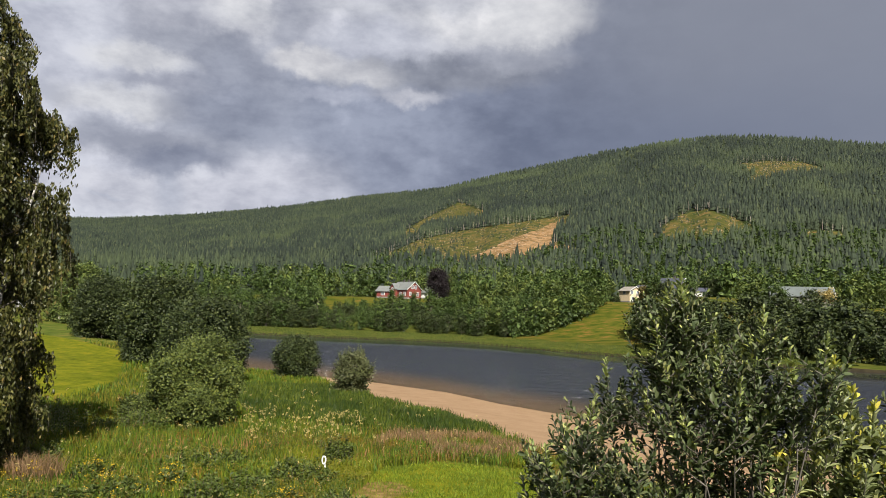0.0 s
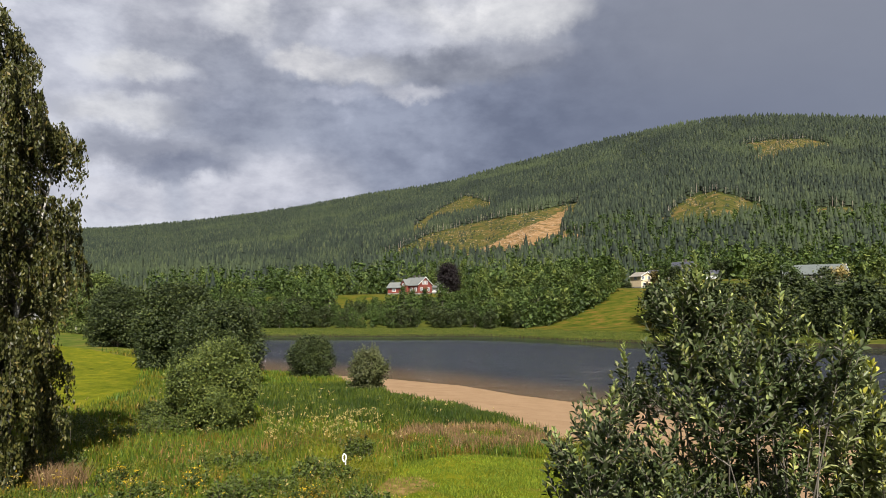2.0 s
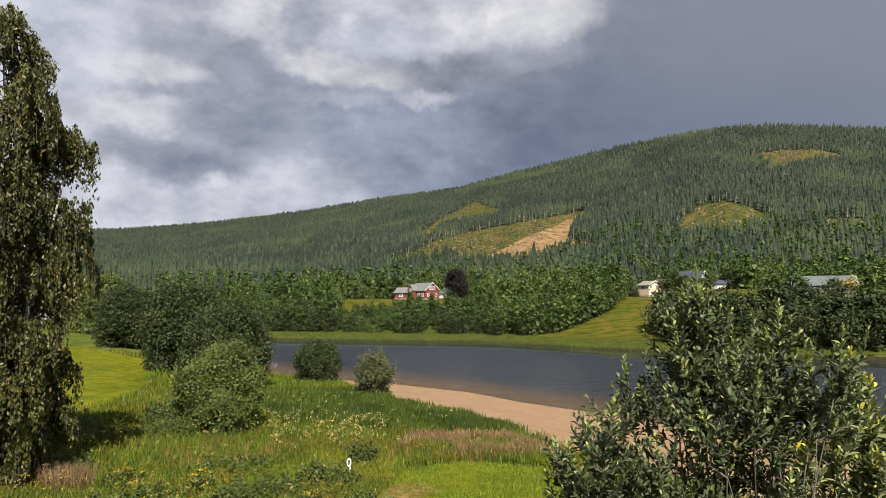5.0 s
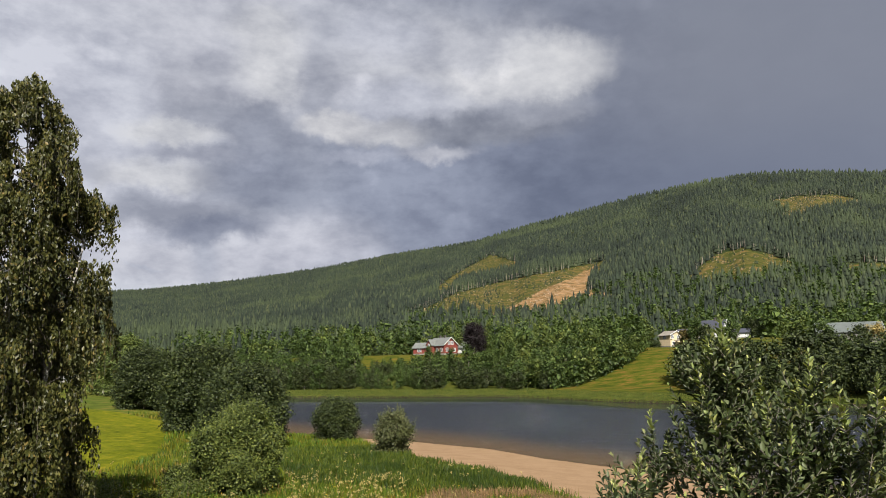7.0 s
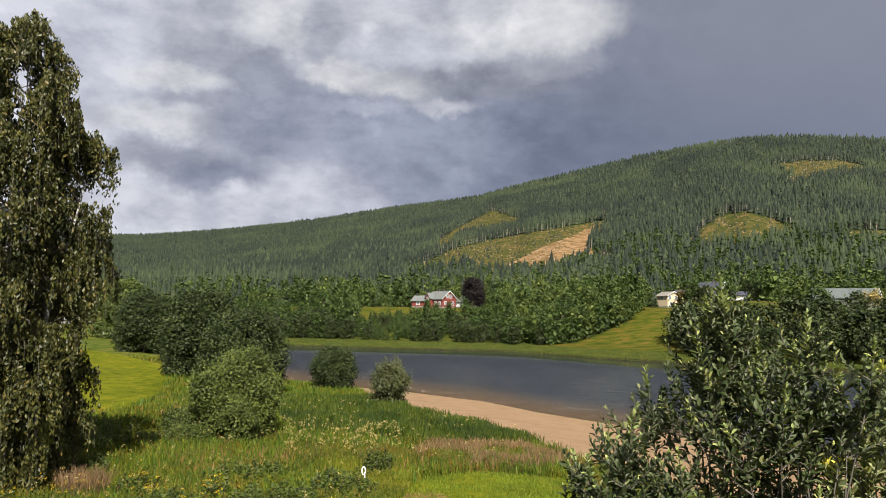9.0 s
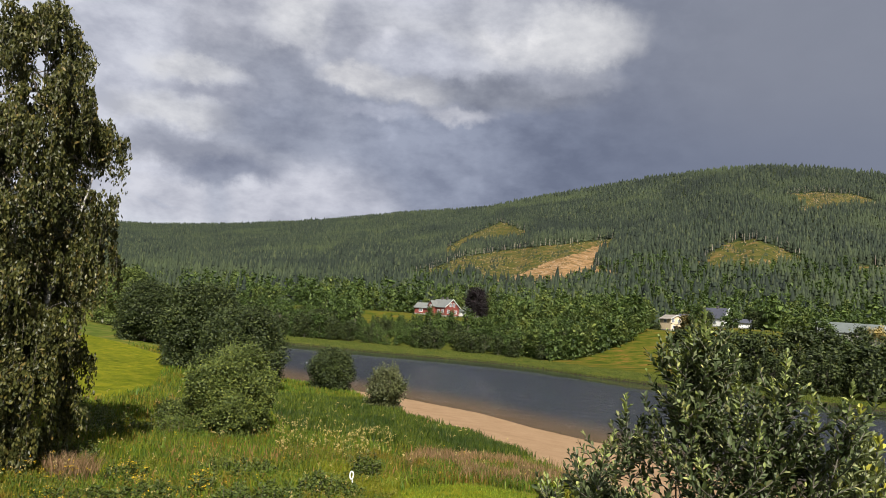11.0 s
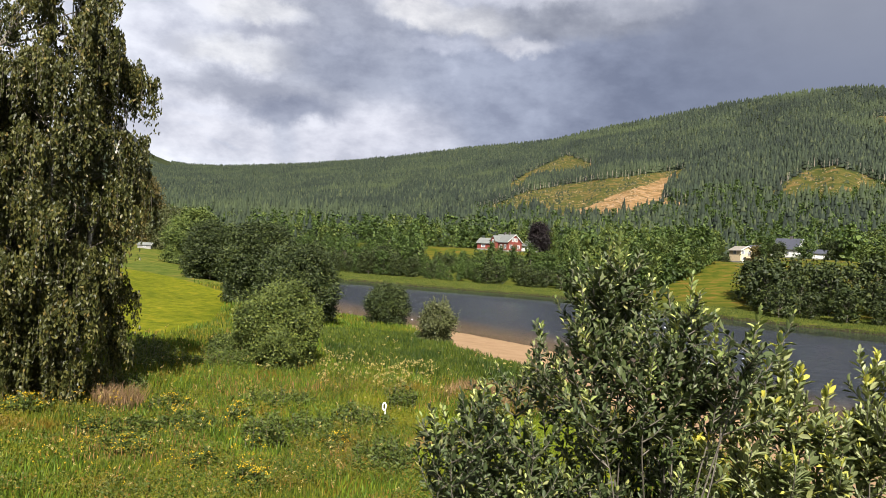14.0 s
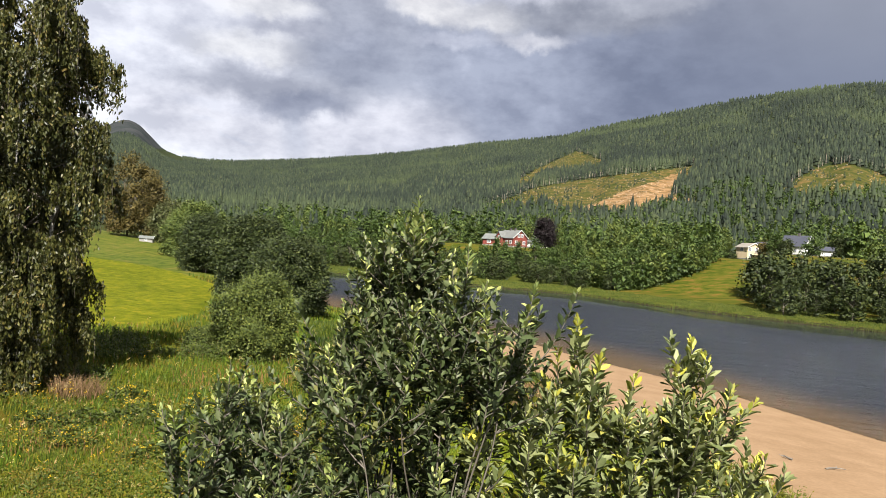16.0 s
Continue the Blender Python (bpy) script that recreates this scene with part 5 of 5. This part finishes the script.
    blades("pink_grass", "pinkish seeding grass at the edge of the turf", x[k], y[k], rng.uniform(0.4, 0.7, k.sum()), np.full(k.sum(), 0.035), 0.5, M_PINK)
    x, y, r = meadow_points(30000, 16, 60)
    k = (inside(x, y, CREAM) & (rng.random(len(x)) < 0.5 * (0.5 + 0.5 * np.sin(x * 1.7 + y) * np.sin(y * 0.9)))) | (rng.random(len(x)) < 0.025)
    flower_heads("meadowsweet", "cream flower heads in the meadow", x[k], y[k], rng.uniform(0.6, 0.95, k.sum()), 0.016 + 0.0013 * r[k], 7, M_CREAM)
    x, y, r = meadow_points(24000, 14, 42)
    lump = np.sin(x * 1.3 + 1) * np.sin(y * 1.1 + 2 * np.sin(x))
    k = (inside(x, y, GOLD) & (lump > 0.2) & (rng.random(len(x)) < 0.16)) | (rng.random(len(x)) < 0.010)
    flower_heads("yellow_flowers", "yellow ragwort flowers in the meadow", x[k], y[k], rng.uniform(0.55, 0.9, k.sum()), 0.02 + 0.0008 * r[k], 5, M_YELLOW)


def build_far_sedge():
    """Rough grass along the far river edge and over the haugh."""
    x = rng.uniform(-120, 75, 30000)
    d = rng.uniform(0, 1, len(x)) ** 1.6 * 17 + 0.2
    y = table(x, FAR) + d / 0.8
    blades("far_sedge", "rough green grass along the far river edge", x, y, rng.uniform(0.12, 0.34, len(x)), np.full(len(x), 0.10), 0.4, M_WEED)


build_meadow()
build_far_sedge()


def weed_clump(x, y, wide, tall, bloom=0):
    """Leafy upright stalks of uneven height."""
    t = thing("weed_clump", on(x, y), "dark green clump of tall weeds in the meadow", "weeds", "weed clumps")
    stalks, cs, al = [], [], []
    for _ in range(int(26 * wide)):
        a, q = rng.uniform(0, 6.28), wide / 2 * math.sqrt(rng.random())
        h = tall * rng.uniform(0.55, 1.1) * (1.05 - 0.55 * (2 * q / wide) ** 2)
        foot = np.array([math.cos(a) * q, math.sin(a) * q, -0.05])
        top = foot + np.array([rng.normal() * 0.12, rng.normal() * 0.12, h])
        stalks.append((bezier(foot, (foot + top) / 2, top, 4), np.linspace(0.008, 0.003, 4)))
        k = rng.integers(45, 70)
        u = rng.uniform(0.1, 1.0, k)[:, None]
        p = foot * (1 - u) + top * u
        d = rng.normal(size=(k, 3)) * np.array([1, 1, 0.35])
        cs.append(p + unit(d) * 0.10 * rng.uniform(0.3, 1.4, (k, 1)))
        al.append(unit(d) + np.array([0, 0, 0.5]))
    cs, al = np.concatenate(cs), np.concatenate(al)
    ln = rng.uniform(0.08, 0.17, len(cs))
    child("foliage", leaves("foliage", cs, al, unit(rng.normal(size=cs.shape) * 0.7 + np.array([0, -0.2, 0.8])), ln, ln * 0.45, M_WEED), t)
    tagged(child("stalk", tubes("stalk", stalks, M_BARK, 3), t), kind="stuff")
    if bloom:
        tops = np.array([q[0][-1] for q in stalks])
        c = np.repeat(tops[rng.choice(len(tops), bloom)], 9, 0)
        c = c + rng.normal(size=c.shape) * np.array([0.08, 0.08, 0.03])
        fl = rng.uniform(0.03, 0.06, len(c))
        up = unit(rng.normal(size=c.shape) * 0.5 + np.array([0, -0.4, 1.0]))
        tagged(child("flower_head", leaves("flower_head", c, np.cross(up, rng.normal(size=c.shape)), up, fl, fl * 0.9, M_YELLOW), t, "small bright yellow flowers"), kind="stuff")
    return t


for wx, wy, wide, tall in ((-4.4, 33.2, 1.7, 1.3), (-5.3, 29.0, 2.8, 1.0), (-7.6, 24.6, 1.9, 1.2), (-16.6, 31.0, 2.2, 0.9), (-12.2, 24.4, 1.6, 0.8), (-10.8, 25.6, 2.2, 0.8), (-19.0, 38.0, 4.0, 1.2), (-16.2, 40.0, 3.6, 1.2), (-22.0, 41.0, 4.0, 1.3), (-3.2, 24.0, 2.4, 1.0), (-9.5, 31.0, 3.4, 0.8), (-7.0, 27.0, 3.0, 0.8)):
    weed_clump(wx, wy, wide, tall)
for wx, wy, wide, tall, bloom in ((-17.5, 25.8, 1.4, 0.8, 22), (-12.8, 28.0, 1.8, 0.8, 34), (-11.3, 22.7, 1.6, 0.6, 30), (-6.3, 20.6, 1.0, 0.7, 26), (-9.6, 27.2, 1.0, 0.9, 16), (-13.4, 24.0, 1.2, 0.6, 20), (-5.0, 25.5, 1.2, 0.7, 18), (-8.4, 22.0, 1.0, 0.6, 16)):
    tagged(weed_clump(wx, wy, wide, tall, bloom), "clump of yellow ragwort flowers in the meadow", "flowers", "ragwort clumps")


def dry_tuft(x, y, wide, tall, number):
    a, q = rng.uniform(0, 6.28, number), wide / 2 * np.sqrt(rng.random(number))
    ob = blades("dry_grass_tuft", "pinkish dry grass tuft beside the birch", x + np.cos(a) * q, y + np.sin(a) * q, rng.uniform(0.4, 1.0, number) * tall, np.full(number, 0.022), 0.9, M_PINK)
    return ob


dry_tuft(-15.0, 28.2, 1.9, 1.0, 700)


def white_marker():
    """A short white post with a ring-shaped plate."""
    t = thing("marker_post", on(-4.5, 30.1), "short white marker post standing in the grass", "post")
    bm = bmesh.new()
    bmesh.ops.create_cone(bm, cap_ends=True, segments=12, radius1=0.03, radius2=0.028, depth=0.7, matrix=Matrix.Translation((0.05, 0, 0.3)))
    part("post", bm, M_WHITE, t)
    turn = np.linspace(0, 2 * np.pi, 25)
    ring = np.stack([0.07 * np.cos(turn) + 0.01, np.full(25, -0.05), 0.72 + 0.15 * np.sin(turn)], 1)
    child("ring", tubes("ring", [(ring, np.full(25, 0.03))], M_WHITE, 8), t)


def driftwood(x, y, long_, turn):
    """A bleached, crooked stick lying on the sand."""
    t = thing("driftwood", on(x, y, 0.03), "dark weathered driftwood stick lying on the sand", "driftwood", "driftwood on the beach", turn)
    line = np.stack([np.linspace(-0.5, 0.5, 9) * long_, 0.06 * np.sin(np.linspace(0, 5, 9)), 0.02 + 0.03 * np.sin(np.linspace(0, 3, 9))], 1)
    child("stick", tubes("stick", [(line, np.linspace(0.045, 0.015, 9))], M_BARK, 6), t)
    fork = np.stack([np.linspace(0.05, 0.3, 5) * long_, np.linspace(0.03, 0.22, 5), np.linspace(0.03, 0.09, 5)], 1)
    child("fork", tubes("fork", [(fork, np.linspace(0.025, 0.008, 5))], M_BARK, 5), t)


for wx, wy, long_, turn in ((14.8, 32.9, 0.9, 0.4), (13.2, 33.7, 0.6, 2.1), (12.4, 38.5, 0.7, 1.0), (9.6, 44.0, 0.6, 2.6)):
    driftwood(wx, wy, long_, turn)
M_WHITE = plain_material("white_paint", (0.46, 0.46, 0.45), 0.5, 0.08, 2)
white_marker()

# ---------------------------------------------------------------- houses across the river
def box(bm, x0, x1, y0, y1, z0, z1):
    bmesh.ops.create_cube(bm, size=1, matrix=Matrix.Translation(((x0 + x1) / 2, (y0 + y1) / 2, (z0 + z1) / 2)) @ Matrix.Diagonal((x1 - x0, y1 - y0, z1 - z0, 1)))


def gabled(bm, x0, x1, y0, y1, z0, eave, ridge):
    """A block with gables at both x ends."""
    ym = (y0 + y1) / 2
    ends = []
    for x in (x0, x1):
        ends.append([bm.verts.new(p) for p in ((x, y0, z0), (x, y1, z0), (x, y1, eave), (x, ym, ridge), (x, y0, eave))])
    a, b = ends
    bm.faces.new(a[::-1])
    bm.faces.new(b)
    for k in range(5):
        bm.faces.new((a[k], a[(k + 1) % 5], b[(k + 1) % 5], b[k]))
    bmesh.ops.recalc_face_normals(bm, faces=bm.faces)


def slab_roof(bm, x0, x1, y0, y1, eave, ridge, over=0.5, thick=0.18):
    ym = (y0 + y1) / 2
    slope = (ridge - eave) / (ym - y0)
    for side in (-1, 1):
        ye = y0 - over if side < 0 else y1 + over
        ze = eave - over * slope
        pts = [(x0 - over, ye, ze), (x1 + over, ye, ze), (x1 + over, ym, ridge), (x0 - over, ym, ridge)]
        lo = [bm.verts.new((x, y, z + 0.02)) for x, y, z in pts]
        hi = [bm.verts.new((x, y, z + 0.02 + thick)) for x, y, z in pts]
        bm.faces.new(lo)
        bm.faces.new(hi)
        for k in range(4):
            bm.faces.new((lo[k], lo[(k + 1) % 4], hi[(k + 1) % 4], hi[k]))
    bmesh.ops.recalc_face_normals(bm, faces=bm.faces)


def window_on(parent, wall, along, z, wide, tall, at):
    """A framed window on a wall: wall is 'x' or '-y', along its place on that wall, at the wall's plane."""
    def put(name, w, h, depth0, depth1, mat, owner):
        bm = bmesh.new()
        if wall == "x":
            box(bm, at + depth0, at + depth1, along - w / 2, along + w / 2, z - h / 2, z + h / 2)
        else:
            box(bm, along - w / 2, along + w / 2, at - depth1, at - depth0, z - h / 2, z + h / 2)
        return part(name, bm, mat, owner)
    f = put("window", wide + 0.3, tall + 0.3, -0.02, 0.06, M_WHITE, parent)
    put("pane", wide / 2 - 0.08, tall, 0.05, 0.075, M_PANE, f).location = (0, -wide / 4, 0) if wall == "x" else (-wide / 4, 0, 0)
    put("pane", wide / 2 - 0.08, tall, 0.05, 0.075, M_PANE, f).location = (0, wide / 4, 0) if wall == "x" else (wide / 4, 0, 0)


def house(at, turn, length, width, eave, ridge, wall_mat, roof_mat, label, windows, chimneys=(), foot=0.4, category="house", scale=1.0):
    t = thing("house", at, label, category, turn=radians(turn), scale=scale)
    bm = bmesh.new()
    gabled(bm, -length / 2, length / 2, -width / 2, width / 2, 0, eave, ridge)
    part("wall", bm, wall_mat, t)
    bm = bmesh.new()
    box(bm, -length / 2 - 0.06, length / 2 + 0.06, -width / 2 - 0.06, width / 2 + 0.06, -1.5, foot)
    part("foundation", bm, M_STONE, t)
    bm = bmesh.new()
    slab_roof(bm, -length / 2, length / 2, -width / 2, width / 2, eave, ridge)
    part("roof", bm, roof_mat, t)
    for cx in chimneys:
        bm = bmesh.new()
        box(bm, cx - 0.4, cx + 0.4, -0.35, 0.35, ridge - 0.7, ridge + 1.0)
        box(bm, cx - 0.48, cx + 0.48, -0.43, 0.43, ridge + 0.9, ridge + 1.1)
        part("chimney", bm, M_DARK, t)
    for wall, along, z, w, h in windows:
        window_on(t, wall, along, z, w, h, length / 2 if wall == "x" else -width / 2)
    # pale barge boards on the gable
    for s in (-1, 1):
        bm = bmesh.new()
        a, b = Vector((length / 2 + 0.52, s * (width / 2 + 0.45), eave - 0.45 * (ridge - eave) / (width / 2))), Vector((length / 2 + 0.52, 0, ridge))
        q = [bm.verts.new(p) for p in (a, b, b + Vector((0, 0, 0.3)), a + Vector((0, 0, 0.3)))]
        f = bm.faces.new(q)
        r = bmesh.ops.extrude_face_region(bm, geom=[f])
        for v in r["geom"]:
            if isinstance(v, bmesh.types.BMVert):
                v.co.x += 0.05
        bmesh.ops.recalc_face_normals(bm, faces=bm.faces)
        part("barge_board", bm, M_WHITE, t)
    return t


M_RED = plain_material("red_boards", (0.120, 0.021, 0.014), 0.75, 0.2, 1.5)
M_CREAMWALL = plain_material("cream_boards", (0.40, 0.32, 0.21), 0.7, 0.1, 1.5)
M_SLATE = plain_material("grey_roof", (0.085, 0.09, 0.086), 0.7, 0.15, 0.8)
M_BARNROOF = plain_material("barn_roof", (0.06, 0.07, 0.067), 0.6, 0.15, 0.8)
M_DARKROOF = plain_material("dark_roof", (0.03, 0.032, 0.045), 0.5, 0.2, 0.8)
M_BROWNROOF = plain_material("brown_roof", (0.14, 0.125, 0.105), 0.7, 0.15, 0.8)
M_STONE = plain_material("foundation_stone", (0.15, 0.145, 0.135), 0.85, 0.15, 1)
M_DARK = plain_material("dark_brick", (0.05, 0.045, 0.045), 0.8, 0.2, 2)
M_PANE = plain_material("window_glass", (0.12, 0.13, 0.15), 0.08, 0.1, 1)


def at_az(az, r):
    return on(r * math.sin(radians(az)), r * math.cos(radians(az)))


red = house(at_az(-2.9, 288), -47, 11.0, 8.0, 3.9, 7.2, M_RED, M_SLATE, "red wooden farmhouse with a grey roof and white windows",
            [("x", -2.1, 1.9, 1.2, 1.4), ("x", 2.1, 1.9, 1.2, 1.4), ("x", -0.9, 4.9, 1.1, 1.3), ("x", 0.9, 4.9, 1.1, 1.3), ("-y", 1.0, 1.9, 1.3, 1.4), ("-y", 3.8, 1.9, 1.3, 1.4)], (-1.5, 1.8), scale=0.88)
bm = bmesh.new()
gabled(bm, -1.9, 1.9, -1.7, 1.7, 0, 4.2, 6.4)
bmesh.ops.rotate(bm, verts=bm.verts, matrix=Matrix.Rotation(radians(-90), 3, "Z"))
bmesh.ops.translate(bm, verts=bm.verts, vec=(-2.8, -3.6, 0))
part("cross_gable", bm, M_RED, red)
bm = bmesh.new()
slab_roof(bm, -1.9, 1.9, -1.7, 1.7, 4.2, 6.4, 0.35)
bmesh.ops.rotate(bm, verts=bm.verts, matrix=Matrix.Rotation(radians(-90), 3, "Z"))
bmesh.ops.translate(bm, verts=bm.verts, vec=(-2.8, -3.6, 0))
part("cross_roof", bm, M_SLATE, red)
window_on(red, "-y", -2.8, 3.9, 1.0, 1.3, -5.5)
bm = bmesh.new()
box(bm, -4.2, -1.2, -6.6, -5.5, 0.2, 1.1)
part("veranda", bm, M_WHITE, red)
house(at_az(-4.45, 291), -25, 5.5, 5.0, 2.7, 4.5, M_RED, M_SLATE, "low red outbuilding with a grey roof", [("-y", 0.0, 1.6, 1.4, 1.0)], category="outbuilding")
house(at_az(-1.0, 305), -40, 7.0, 6.0, 2.6, 4.8, M_WHITE, M_SLATE, "small white outbuilding behind a dark tree", [("-y", 0.0, 1.6, 1.2, 1.0)], category="outbuilding")
bush("copper_beech", at_az(-0.45, 282), 10.5, 12.5, M_PURPLE_LEAF, "dark purple copper beech beside the red farmhouse", 0.5, 8000, 0.4, 44, 1.9, "tree", stems=1, foot=0.25)

yellow = house(at_az(14.25, 264), -60, 6.0, 6.4, 4.6, 6.2, M_CREAMWALL, M_BROWNROOF, "cream two-storey house with a brown roof and balcony",
               [("x", -2.0, 3.9, 1.3, 1.2), ("x", 1.2, 3.9, 1.3, 1.2), ("x", -1.6, 1.4, 1.2, 1.2), ("-y", 0, 3.8, 1.4, 1.2)], scale=0.85)
bm = bmesh.new()
box(bm, 3.7, 5.6, -2.0, 4.4, 2.4, 2.55)
box(bm, 5.5, 5.6, -2.0, 4.4, 2.55, 3.4)
for yy in (-1.9, 1.2, 4.3):
    box(bm, 5.4, 5.55, yy - 0.08, yy + 0.08, -0.6, 2.4)
part("balcony", bm, M_BROWNROOF, yellow)
house(at_az(15.5, 268), -40, 9.0, 7.0, 3.6, 6.6, M_WHITE, M_DARKROOF, "white house with a dark roof half hidden by trees", [("x", 0, 3.9, 1.2, 1.3), ("-y", -1.5, 1.8, 1.3, 1.2), ("-y", 2, 1.8, 1.3, 1.2)], scale=0.75)
house(at_az(17.35, 274), -48, 10.0, 7.4, 3.6, 7.4, M_WHITE, M_DARKROOF, "white gabled house with a steep dark roof", [("x", -1.2, 4.4, 1.1, 1.2), ("x", 1.2, 4.4, 1.1, 1.2), ("x", 0, 1.8, 1.8, 1.2), ("-y", 1.5, 1.8, 1.3, 1.2)], (0.5,), scale=0.88)
house(at_az(19.2, 270), -30, 9.0, 6.0, 2.5, 4.0, M_WHITE, M_DARKROOF, "low white garage with a dark roof", [("x", 0, 1.4, 1.6, 0.9)], category="garage", scale=0.8)
house(at_az(25.9, 238), -20, 16.0, 9.0, 3.0, 5.6, M_STONE, M_BARNROOF, "long low barn with a grey metal roof", [("-y", -3, 1.7, 1.4, 1.0), ("-y", 3, 1.7, 1.4, 1.0)], category="barn")
bush("flowering_shrub", at_az(27.4, 222), 6.0, 6.0, M_CREAM, "shrub covered in cream blossom beside the barn", 0.4, 1600, 0.6, 18, 1.0, "shrub", stems=3)
bush("yard_bush", at_az(12.3, 262), 8.0, 2.6, M_FAR_LEAF, "dark green bush at the top of the hay field", 0.4, 1600, 0.1, 14, 0.9)
bush("yard_bush", at_az(15.9, 262), 5.0, 5.0, M_BROWN_LEAF, "brownish bush beside the cream house", 0.4, 1600, 0.1, 14, 0.9)
for az, r, wide, tall, mat in ((15.3, 255, 5, 5.5, M_BROWN_LEAF), (16.0, 253, 6, 7.0, M_FAR_LEAF), (16.7, 250, 5, 5.0, M_ALDER_LEAF), (18.4, 252, 7, 6.5, M_FAR_LEAF), (20.2, 250, 7, 7.0, M_ALDER_LEAF), (24.4, 222, 7, 7.0, M_FAR_LEAF), (26.6, 218, 7, 7.0, M_ALDER_LEAF), (25.5, 214, 6, 5.0, M_FAR_LEAF), (13.2, 262, 3, 2.0, M_ALDER_LEAF)):
    bush("garden_tree", at_az(az, r), wide, tall, mat, "leafy garden tree in front of the houses", 0.45, 1800, 0.2, 18, wide * 0.2, "tree", stems=2)
house(at_az(-29.6, 168), 20, 7.0, 5.0, 2.0, 3.2, M_STONE, M_SLATE, "small grey shed at the far edge of the field", [("-y", 0, 1.2, 1.0, 0.8)], category="shed", scale=0.38)
